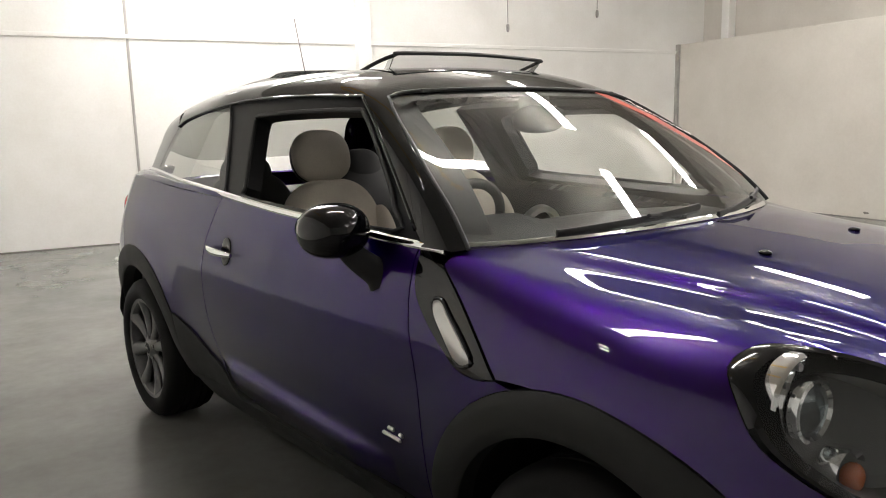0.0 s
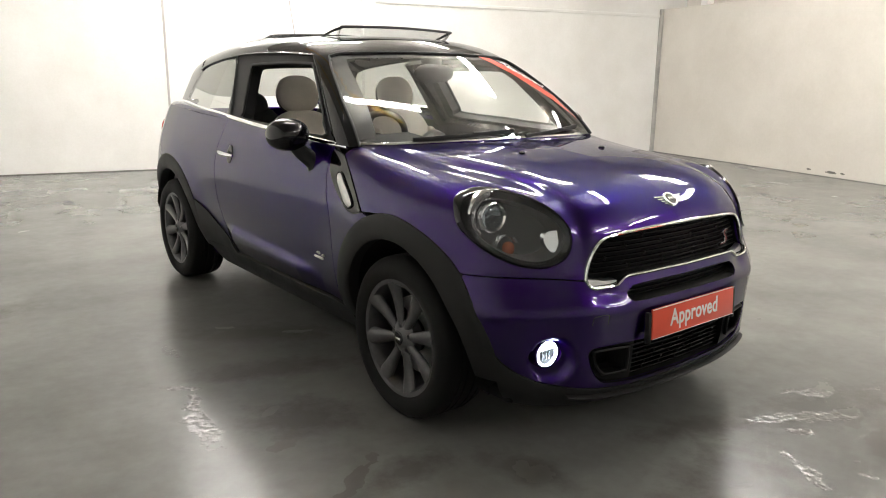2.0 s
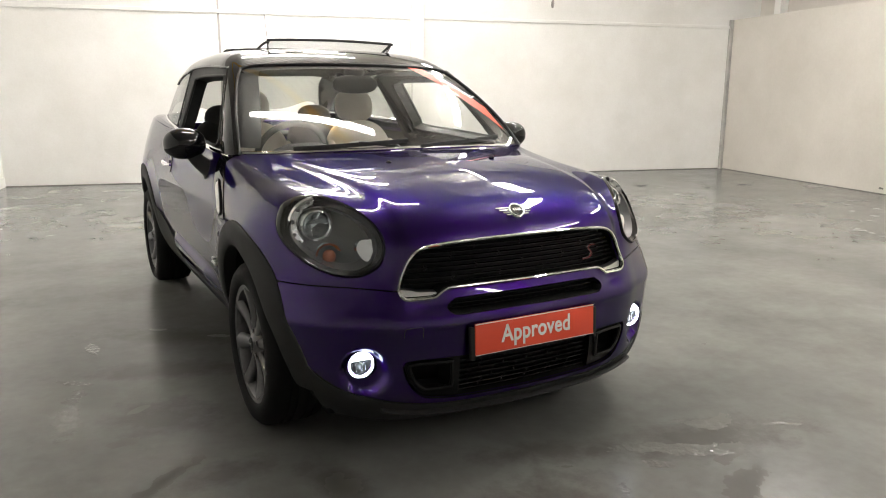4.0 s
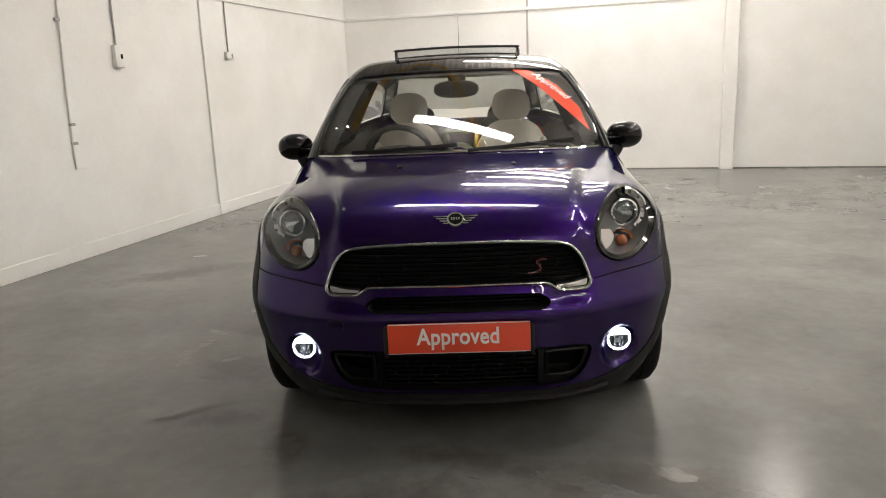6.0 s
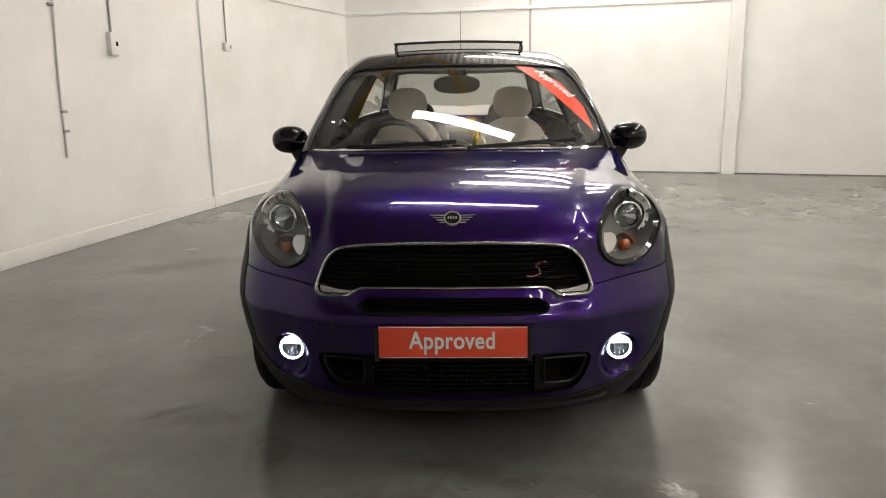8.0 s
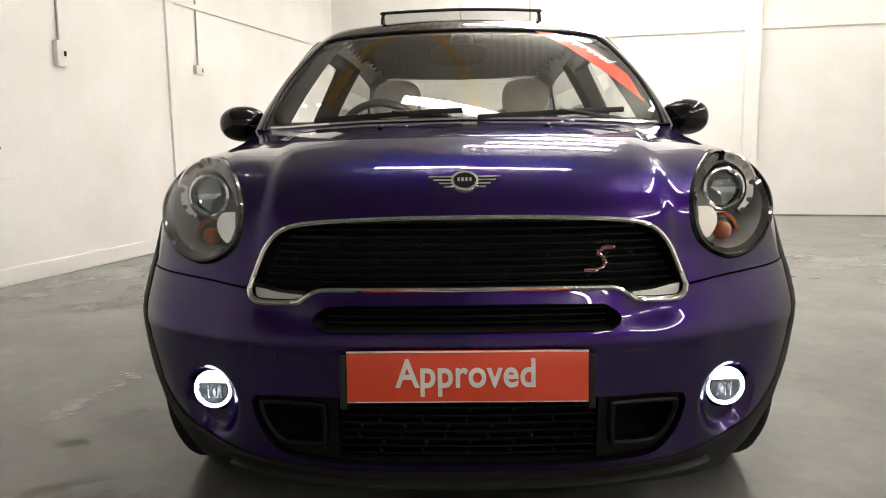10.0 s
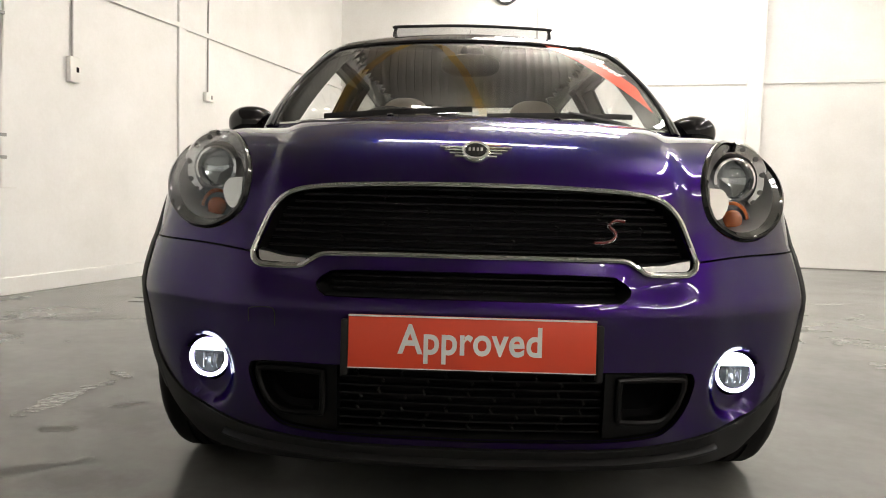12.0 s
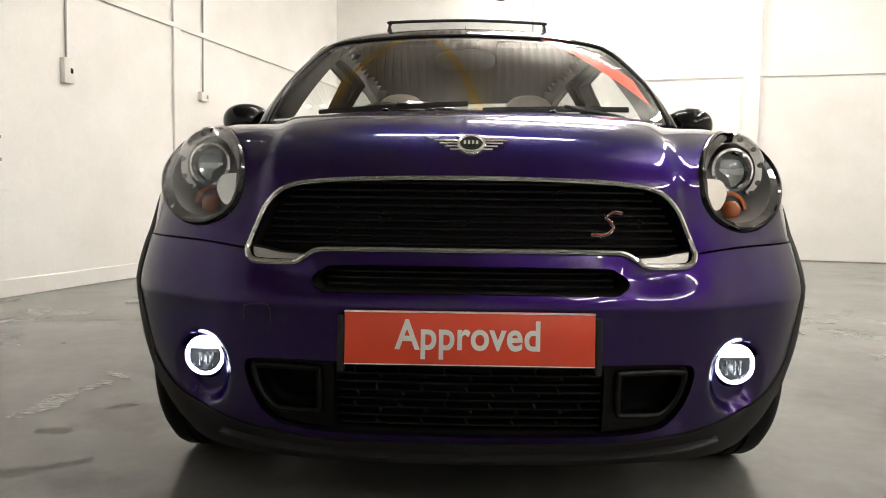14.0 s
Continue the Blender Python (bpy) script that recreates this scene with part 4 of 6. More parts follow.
panel("quarter", lower_form, [door_r, side_line(lower_form, [(2.50, 1.085), (3.0, 1.10), (3.5, 1.125), (3.85, 1.12)]), side_line(lower_form, [(3.85, 1.1), (3.93, 0.8), (3.93, 0.35)]), side_line(lower_form, arc(AXLE_R, ARCH_OUT, 178, 5, 18), 1)], (1, -0.25, 0.1), PAINT, car, 0.035, both=True)


def back_line(form, pts, per=5):
    q = spline(pts, per)
    return cast(form, np.stack([q[:, 0], np.full(len(q), 4.6), q[:, 1]], 1), (0, -1, 0), 2.4, 80)


panel("tailgate", lower_form, [back_line(lower_form, [(0, 1.08), (-0.4, 1.075), (-0.66, 1.05)]), back_line(lower_form, [(-0.70, 0.9), (-0.74, 0.5), (-0.72, 0.22)]), back_line(lower_form, [(-0.72, 0.22), (0, 0.22)]), back_line(lower_form, [(0, 0.22), (0, 0.6), (0, 1.08)])], (0.15, -1, 0), PAINT, car, 0.05, mirrored=True)

# The greenhouse.
SCREEN = [(0, 1.045), (-0.3, 1.045), (-0.56, 1.040), (-0.735, 1.035)]
SCREEN_SIDE = [(-0.735, 1.035), (-0.721, 1.10), (-0.690, 1.215), (-0.628, 1.35), (-0.580, 1.415)]
SCREEN_TOP = [(-0.580, 1.415), (-0.50, 1.432), (-0.25, 1.441), (0, 1.443)]
screen_base, screen_side, screen_top = (front_line(cabin_form, q) for q in (SCREEN, SCREEN_SIDE, SCREEN_TOP))
windscreen = panel("windscreen", cabin_form, [screen_base, screen_side, screen_top, middle(1.43, 1.075, 8, cabin_form)], (0.2, 0.7, -0.5), SCREEN_GLASS, car, 0.03, mirrored=True, depth=0.004)[0]

WIN_TOP = [(1.775, 1.42), (2.1, 1.435), (2.5, 1.438), (2.72, 1.428)]
APILLAR = [(1.30, 1.035), (1.375, 1.105), (1.50, 1.215), (1.66, 1.345), (1.775, 1.42)]
a_side = side_line(cabin_form, APILLAR)
panel("pillar", cabin_form, [screen_side[::-1], front_line(cabin_form, [(-0.735, 1.035), (-0.762, 1.03)]), a_side], (0.6, 0.6, -0.3), GLOSS_BLACK, car, 0.02, gap=0.001, both=True, lift=0.006, label="gloss black windscreen pillar")
QUARTER_TOP = [(2.72, 1.428), (3.0, 1.405), (3.25, 1.375), (3.36, 1.35)]
QUARTER_END = [(3.36, 1.35), (3.46, 1.25), (3.56, 1.095)]
B_LINE = [(2.48, 1.05), (2.56, 1.2), (2.66, 1.36), (2.72, 1.428)]
win_top, q_top, q_end, b_line = (side_line(cabin_form, q) for q in (WIN_TOP, QUARTER_TOP, QUARTER_END, B_LINE))
panel("quarter_glass", cabin_form, [b_line[::-1], side_line(cabin_form, [(2.48, 1.05), (3.0, 1.065), (3.56, 1.095)]), q_end[::-1], q_top[::-1]], (1, 0, -0.3), TINTED, car, 0.05, both=True, depth=0.004, label="dark tinted quarter glass")
roof_edge = [screen_top[::-1], a_side[-1:], win_top, q_top]
panel("roof", cabin_form, roof_edge + [q_end[:1], top_line(cabin_form, [(-0.5, 3.52), (-0.3, 3.64), (0, 3.69)]), crest(3.6, 2.66, 12, cabin_form), top_line(cabin_form, [(0, 2.62), (-0.2, 2.62), (-0.37, 2.61), (-0.385, 2.57), (-0.385, 2.3), (-0.385, 2.08), (-0.37, 2.05), (-0.2, 2.04), (0, 2.035)], 2), crest(2.0, 1.66, 8, cabin_form)], (0.35, 0.1, -1), GLOSS_BLACK, car, 0.04, mirrored=True, gap=0, lift=0.004)
panel("rear_pillar", cabin_form, [q_end, side_line(cabin_form, [(3.56, 1.095), (3.80, 1.09)]), top_line(cabin_form, [(-0.58, 3.80), (-0.53, 3.66), (-0.5, 3.52)])], (0.6, -0.6, -0.4), GLOSS_BLACK, car, 0.04, both=True, gap=0.001)
panel("rear_glass", cabin_form, [top_line(cabin_form, [(0, 3.69), (-0.3, 3.64), (-0.5, 3.52)]), top_line(cabin_form, [(-0.5, 3.52), (-0.53, 3.66), (-0.58, 3.80)]), top_line(cabin_form, [(-0.58, 3.80), (-0.3, 3.93), (0, 3.97)]), crest(3.93, 3.72, 5, cabin_form)], (0.2, -0.6, -0.7), TINTED, car, 0.05, mirrored=True, depth=0.004)


# ---- the car's parts ----
def disc_frame(at, way, up=(0, 0, 1)):
    """A frame whose z axis points along way."""
    z = Vector(way).normalized()
    x = Vector(up).cross(z).normalized()
    y = z.cross(x)
    m = Matrix((x, y, z)).transposed().to_4x4()
    m.translation = Vector(at)
    return m


def mirror_line(line):
    return np.array(line) * (-1, 1, 1)


def mirror_mesh(me):
    me.transform(Matrix.Diagonal((-1, 1, 1, 1)))
    me.flip_normals()


def twin(name, bm, material, parent, label=""):
    """A part and its mirror image on the other side."""
    two = mirror_bm(bm)
    return part(name, bm, material, parent, label), part(name, two, material, parent, label)


def loop_strip(bm, a, b):
    """Faces between two closed rings of points."""
    va = [bm.verts.new(p) for p in a]
    vb = [bm.verts.new(p) for p in b]
    n = len(va)
    for k in range(n):
        bm.faces.new((va[k], va[(k + 1) % n], vb[(k + 1) % n], vb[k]))
    return va, vb


# Wheels: the barrel carries tyre, spokes, cap and nuts. Built with its axis along z, face up.
def wheel_parts(at, side):
    m = disc_frame(at, (side, 0, 0))
    R = 0.229
    barrel = lathe([(R + 0.010, 0.002), (R + 0.012, -0.006), (R - 0.004, -0.012), (R - 0.016, -0.03), (R - 0.022, -0.08), (R - 0.02, -0.19), (R + 0.008, -0.215), (R - 0.012, -0.21), (R - 0.03, -0.18), (R - 0.034, -0.08), (R - 0.027, -0.026), (R - 0.010, -0.002)], 56, closed=True, m=m)
    wheel = part("wheel", shape(barrel), ALLOY, car, "dark anthracite alloy wheel")
    tyre = [(R + 0.004, -0.002), (R + 0.014, 0.010), (R + 0.045, 0.017), (R + 0.070, 0.012), (R + 0.090, -0.006), (R + 0.097, -0.022), (R + 0.098, -0.05)]
    for gx in (-0.055, -0.085, -0.130, -0.160):
        tyre += [(R + 0.099, gx), (R + 0.092, gx - 0.002), (R + 0.092, gx - 0.008), (R + 0.099, gx - 0.010)]
    tyre += [(R + 0.098, -0.175), (R + 0.090, -0.205), (R + 0.05, -0.225), (R + 0.012, -0.215), (R + 0.002, -0.2)]
    part("tyre", lathe(tyre, 64, m=m), RUBBER, wheel, "black low-profile tyre")
    part("hub", shape(lathe([(0.0, -0.004), (0.030, -0.004), (0.034, -0.007), (0.060, -0.018), (0.072, -0.03), (0.074, -0.07), (0, -0.07)], 40, m=m)), ALLOY, wheel)
    part("cap", shape(lathe([(0, 0.0), (0.020, 0.0), (0.027, -0.003), (0.028, -0.008), (0, -0.008)], 32, m=m)), GLOSS_BLACK, wheel, "gloss black hub cap")
    part("cap_mark", box(-0.016, -0.004, 0.0002, 0.016, 0.004, 0.0015, turn=m), CHROME, wheel, "small silver bar")
    spoke = bmesh.new()
    rows = []
    for t in np.linspace(0, 1, 9):
        r = 0.030 + t * (R - 0.036)
        w = 0.016 + 0.024 * t ** 1.2
        h = 0.010 + 0.010 * t
        z = -0.016 - 0.018 * math.sin(t * math.pi) * 0.5 + 0.004 * t
        rows.append([spoke.verts.new((r, w * math.cos(a), z + h * math.sin(a) - 0.006)) for a in np.linspace(0, math.tau, 15)[:-1]])
    for a, b in zip(rows, rows[1:]):
        for k in range(14):
            spoke.faces.new((a[k], a[(k + 1) % 14], b[(k + 1) % 14], b[k]))
    spoke.faces.new(rows[0])
    spoke.faces.new(rows[-1])
    shape(spoke)
    for k in range(8):
        s = spoke.copy()
        s.transform(m @ pose(0, 0, 0, 0, 0, 45 * k + 14))
        part("spoke", s, ALLOY, wheel)
    spoke.free()
    for k in range(5):
        a = math.tau * k / 5 + 0.3
        part("wheel_nut", shape(lathe([(0, -0.010), (0.009, -0.010), (0.010, -0.03), (0, -0.03)], 8, m=m @ pose(0.05 * math.cos(a), 0.05 * math.sin(a), 0))), ALLOY, wheel)
    part("brake_disc", shape(lathe([(0.07, -0.085), (0.155, -0.085), (0.155, -0.105), (0.07, -0.105)], 40, closed=True, m=m)), SATIN, wheel, "grey metal brake disc")
    part("brake_caliper", box(0.08, -0.06, -0.13, 0.165, 0.06, -0.06, 0.012, turn=m @ pose(0, 0, 0, 0, 0, 160)), DARK, wheel)
    return wheel


for ya in (AXLE_F, AXLE_R):
    for s in (-1, 1):
        wheel_parts((s * 0.840, ya, HUB_Z + 0.003), s)


# Wheel housings, engine bay, underbody and cabin floor close the shell from inside.
def housing(ya):
    bm = bmesh.new()
    rows = []
    for a in np.linspace(-20, 200, 30):
        y, z = ya - 0.405 * math.cos(radians(a)), max(0.19, HUB_Z + 0.405 * math.sin(radians(a)))
        rows.append([bm.verts.new((x, y, z)) for x in (-0.70 - 0.135 * min(1.0, max(0.0, (z - 0.22) / 0.2)), -0.65, -0.5)])
    for a, b in zip(rows, rows[1:]):
        for k in range(2):
            bm.faces.new((a[k], a[k + 1], b[k + 1], b[k]))
    bm.faces.new([r[2] for r in rows])
    return bm


for ya in (AXLE_F, AXLE_R):
    twin("wheel_housing", housing(ya), DARK, car, "dark wheel housing")
part("underbody", box(-0.70, 0.25, 0.19, 0.70, 3.90, 0.24, 0.02), DARK, car)
part("engine_bay", box(-0.49, 0.24, 0.25, 0.49, 1.15, 0.80, 0.03), DARK, car)
part("bulkhead", box(-0.70, 1.20, 0.25, 0.70, 1.26, 0.98, 0.02), DARK, car)
part("cabin_floor", box(-0.72, 1.26, 0.30, 0.72, 3.9, 0.36, 0.02), TRIM, car, "dark carpeted cabin floor")


# ---- front end ----
def offset_form(d):
    return lambda p: lower_form(p) + d


loop_half = np.concatenate([grille_low[::-1], grille_top[1:]])          # from the middle below, round the corner, to the middle above
ring = np.concatenate([loop_half, mirror_line(loop_half)[::-1][1:-1]])
bead("grille_frame", ring + (0, -0.003, 0), 0.0066, CHROME, car, "polished chrome grille surround", closed=True, flat=1.3, up=(0, -1, 0))
back = bmesh.new()
loop_strip(back, ring + (0, 0.004, 0), [(p[0] * 0.97, p[1] + 0.07, 0.73 + (p[2] - 0.73) * 0.93) for p in ring])
part("grille_shroud", back, DARK, car)
back = bmesh.new()
back.faces.new([back.verts.new((p[0] * 0.98, p[1] + 0.068, 0.73 + (p[2] - 0.73) * 0.95)) for p in ring])
bmesh.ops.triangulate(back, faces=back.faces)
part("grille_back", back, DARK, car)



def half_width(z):
    """How far the grille opening reaches sideways at a height."""
    if z < 0.657:
        return 0.48
    return float(np.interp(z, [0.652, 0.70, 0.752, 0.788, 0.803, 0.812], [0.49, 0.472, 0.445, 0.40, 0.31, 0.12]))


BAR = shader("grille_black", (0.002, 0.002, 0.002), 0.35, spec=0.22)


def slat_row(z, x0, x1, inward=0.022, h=0.0035, d=0.010):
    xs = np.linspace(x0, x1, max(3, int((x1 - x0) / 0.05)))
    p = front_line(lower_form, [(x, z) for x in xs], 1) + (0, inward, 0)
    bm = bmesh.new()
    rows = [[bm.verts.new((q[0], q[1] + dy, q[2] + dz)) for dy, dz in ((0, -h * 0.5), (0, h * 0.5), (d, h), (d, -h))] for q in p]
    for a, b in zip(rows, rows[1:]):
        for k in range(4):
            bm.faces.new((a[k], a[(k + 1) % 4], b[(k + 1) % 4], b[k]))
    bm.faces.new(rows[0])
    bm.faces.new(rows[-1])
    return shape(bm)


for i, z in enumerate(np.linspace(0.668, 0.800, 9)):
    w = half_width(z) - 0.02
    part("slat", slat_row(z, -w, w), BAR, car)
# Links between pairs of slats make rows of long hexagons.
for i, z in enumerate(np.linspace(0.6845, 0.7835, 4)):
    shift = 0.0 if i % 2 else 0.095
    for k in range(-4, 5):
        x = k * 0.19 + shift
        if abs(x) < half_width(z + 0.012) - 0.05:
            p = front_line(lower_form, [(x - 0.012, z - 0.008), (x, z), (x - 0.012, z + 0.008)], 1) + (0, 0.024, 0)
            part("link", shape(tube(p, 0.0032, 6)), BAR, car)
# Chrome feet in the lower corners.
for s in (-1, 1):
    foot = front_line(lower_form, [(-0.483, 0.655), (-0.478, 0.637), (-0.46, 0.632), (-0.39, 0.632), (-0.365, 0.641), (-0.42, 0.645), (-0.455, 0.652)], 4) * ((1 if s < 0 else -1), 1, 1)
    bm = bmesh.new()
    a, b = loop_strip(bm, foot + (0, 0.006, 0), foot + (0, 0.03, 0.004))
    bm.faces.new(a)
    part("grille_foot", shape(bm), SATIN, car, "brushed metal corner piece")

CORE = shader("dark_red_enamel", (0.16, 0.012, 0.012), 0.3)
# The letter-like badge on the grille: a slanted double curve.
sx, sz = 0.290, 0.716
sb = spline([(sx + 0.045, 0, sz + 0.030), (sx + 0.020, 0, sz + 0.032), (sx + 0.004, 0, sz + 0.018), (sx + 0.018, 0, sz + 0.002), (sx + 0.020, 0, sz - 0.012), (sx + 0.002, 0, sz - 0.027), (sx - 0.035, 0, sz - 0.030)], 6)
sb[:, 0], sb[:, 2] = sx + (sb[:, 0] - sx) * 0.85, sz + (sb[:, 2] - sz) * 0.78
sb[:, 1] = front_line(lower_form, sb[:, [0, 2]], 1)[:, 1] + 0.004
emblem = part("grille_badge", shape(tube(sb, 0.0074, 8, flat=0.7)), CHROME, car, "curved chrome badge with a red core")
part("badge_core", shape(tube(sb + (0, -0.0062, 0), 0.0030, 8)), CORE, emblem)


# Winged badge on the bonnet's nose.
def wing_badge():
    at = Vector(front_line(lower_form, [(0, 0.886)], 1)[0])
    n = Vector(grad(lower_form, np.array([at]))[0])
    m = disc_frame(at, n)
    base = part("bonnet_badge", shape(lathe([(0, 0.006), (0.024, 0.006), (0.026, 0.008), (0.031, 0.008), (0.033, 0.003), (0.033, -0.004), (0, -0.004)], 36, m=m)), CHROME, car, "round chrome badge with wings")
    part("badge_face", shape(lathe([(0, 0.0085), (0.0235, 0.0085), (0.0235, 0.005), (0, 0.005)], 32, m=m)), GLOSS_BLACK, base)
    for i in range(4):
        part("badge_bar", box(-0.0165 + i * 0.009, -0.006, 0.0084, -0.0115 + i * 0.009, 0.006, 0.0096, turn=m), CHROME, base)
    for s in (-1, 1):
        for k, (z0, x1) in enumerate(((0.011, 0.082), (0.004, 0.071), (-0.003, 0.059), (-0.010, 0.047))):
            bm = bmesh.new()
            top = []
            for x in np.linspace(0.028, x1, 6):
                drop = 0.35 * (x - 0.028) ** 1.5
                q = front_line(lower_form, [(s * x, at.z + z0 + drop * 0.1 - 0.002)], 1)[0]
                nn = grad(lower_form, q[None])[0]
                u = np.array((0, 0, 1.0)) - nn * nn[2]
                u /= np.linalg.norm(u)
                top.append([bm.verts.new(q + nn * o + u * v) for o, v in ((0.0, -0.0033), (0.005, -0.0029), (0.005, 0.0022), (0.0, 0.0030))])
            for a, b in zip(top, top[1:]):
                for j in range(3):
                    bm.faces.new((a[j], a[j + 1], b[j + 1], b[j]))
            bm.faces.new(top[0])
            bm.faces.new(top[-1])
            part("wing_feather", shape(bm), CHROME, base)


wing_badge()

# Slot under the grille, and the wide lower mouth with its mesh and side ducts.
for nm, line, back_y, zc in (("slot_duct", slot, 0.07, 0.595), ("mouth_duct", mouth, 0.11, 0.335)):
    half = line
    full = np.concatenate([half, mirror_line(half)[::-1][1:-1]])
    bm = bmesh.new()
    a, b = loop_strip(bm, full + (0, 0.002, 0), [(p[0] * 0.98, p[1] + back_y, zc + (p[2] - zc) * 0.9) for p in full])
    bm.faces.new(b)
    bmesh.ops.triangulate(bm, faces=bm.faces[-1:])
    part(nm, bm, DARK, car, "dark air duct")
for z in (0.582, 0.595, 0.608):
    part("slot_slat", slat_row(z, -0.31, 0.31, 0.03, 0.003), BAR, car)
rows_z = np.linspace(0.275, 0.405, 8)
for i, z in enumerate(rows_z):
    part("mouth_slat", slat_row(z, -0.288, 0.288, 0.03, 0.004, 0.014), BAR, car)
for i, (z0, z1) in enumerate(zip(rows_z, rows_z[1:])):
    for k in range(-3, 4):
        x = k * 0.098 + (0.049 if (i // 2) % 2 else 0)
        if abs(x) < 0.28:
            p = front_line(lower_form, [(x, z0), (x + (0.006 if i % 2 else -0.006), (z0 + z1) / 2), (x, z1)], 1) + (0, 0.034, 0)
            part("mouth_link", shape(tube(p, 0.0042, 6)), BAR, car)
DUCT = [(-0.335, 0.398), (-0.455, 0.398), (-0.470, 0.388), (-0.466, 0.365), (-0.452, 0.335), (-0.430, 0.312), (-0.405, 0.303), (-0.335, 0.305), (-0.322, 0.316), (-0.322, 0.388)]
for s in (1, -1):
    d_line = front_line(lower_form, spline(DUCT, 4, True), 1) * (s, 1, 1)
    part("duct_frame", shape(tube(d_line + (0, 0.006, 0), 0.0075, 8, closed=True, up=(0, -1, 0))), BAR, car, "black duct frame")
    bm = bmesh.new()
    a, b = loop_strip(bm, d_line + (0, 0.006, 0), [(s * -0.39 + (p[0] - s * -0.39) * 0.8, p[1] + 0.08, 0.35 + (p[2] - 0.35) * 0.8) for p in d_line])
    part("duct", bm, DARK, car)
PLATE_EDGE = [(-0.292, 0.414), (-0.40, 0.413), (-0.466, 0.409), (-0.484, 0.398), (-0.482, 0.37), (-0.466, 0.328), (-0.438, 0.292), (-0.40, 0.273), (-0.292, 0.262)]
duct_hole = front_line(lower_form, spline(DUCT, 4, True), 1)
panel("duct_plate", lower_form, [front_line(lower_form, PLATE_EDGE, 4), front_line(lower_form, [(-0.292, 0.262), (-0.292, 0.414)], 6)], (0.3, 0.95, 0), BAR, car, 0.02, holes=[[duct_hole]], gap=0, depth=0.03, lift=-0.012, both=True, label="black plastic plate round the air duct")

# Splitter lip along the skirt's lower edge, turned up at its ends.
lip_pts = front_line(lower_form, spline([(-0.56, 0.236), (-0.47, 0.222), (-0.35, 0.212), (-0.15, 0.206), (0, 0.204), (0.15, 0.206), (0.35, 0.212), (0.47, 0.222), (0.56, 0.236)], 5), 1)
bm = bmesh.new()
rows = [[bm.verts.new((q[0] * 1.0, q[1] + a, q[2] + b)) for a, b in ((0.02, 0.010), (-0.022, 0.006), (-0.030, 0.0), (-0.022, -0.008), (0.03, -0.014))] for q in lip_pts]
for a, b in zip(rows, rows[1:]):
    for k in range(5):
        bm.faces.new((a[k], a[(k + 1) % 5], b[(k + 1) % 5], b[k]))
bm.faces.new(rows[0])
bm.faces.new(rows[-1])
part("splitter", shape(bm), PLASTIC, car, "black plastic splitter lip")

# Number plate area: a red dealer plate.
plate_m = pose(0, -0.006, 0.4775, 86.5, 0, 0)
plate = part("plate", box(-0.26, -0.0565, -0.004, 0.26, 0.0565, 0.004, 0.003, turn=plate_m), RED, car, "red plate with white lettering")
lettering("plate_lettering", "Approved", 0.086, WHITE, plate, plate_m @ pose(-0.002, 0.004, 0.0045) @ Matrix.Diagonal((0.84, 1, 1, 1)), "white bold lettering", 0.0005)
part("plate_edge", box(-0.26, 0.0525, 0.004, 0.26, 0.056, 0.0052, turn=plate_m), WHITE, plate)
part("plate_edge", box(-0.26, -0.0560, 0.004, 0.26, -0.054, 0.0052, turn=plate_m), WHITE, plate)
for s in (-1, 1):
    part("plate_bracket", box(s * 0.268 - 0.008, -0.072, -0.02, s * 0.268 + 0.008, 0.045, 0.001, 0.003, turn=plate_m), PLASTIC, plate)
# Towing eye cover.
tc = front_line(lower_form, spline([(-0.492, 0.50), (-0.492, 0.522), (-0.485, 0.532), (-0.44, 0.535), (-0.430, 0.525), (-0.430, 0.495)], 4), 1)
bead("tow_cover_joint", tc + (0, -0.0002, 0), 0.0012, SEAL, car, sides=6)


# Headlights.
LAMP_C = np.array([-0.665, 0.825])


def lamp_ring(k, push=0.0):
    q = LAMP_C + (spline(LAMP, 5, True) - LAMP_C) * k
    p = front_line(lower_form, q, 1)
    return p + grad(lower_form, p) * push


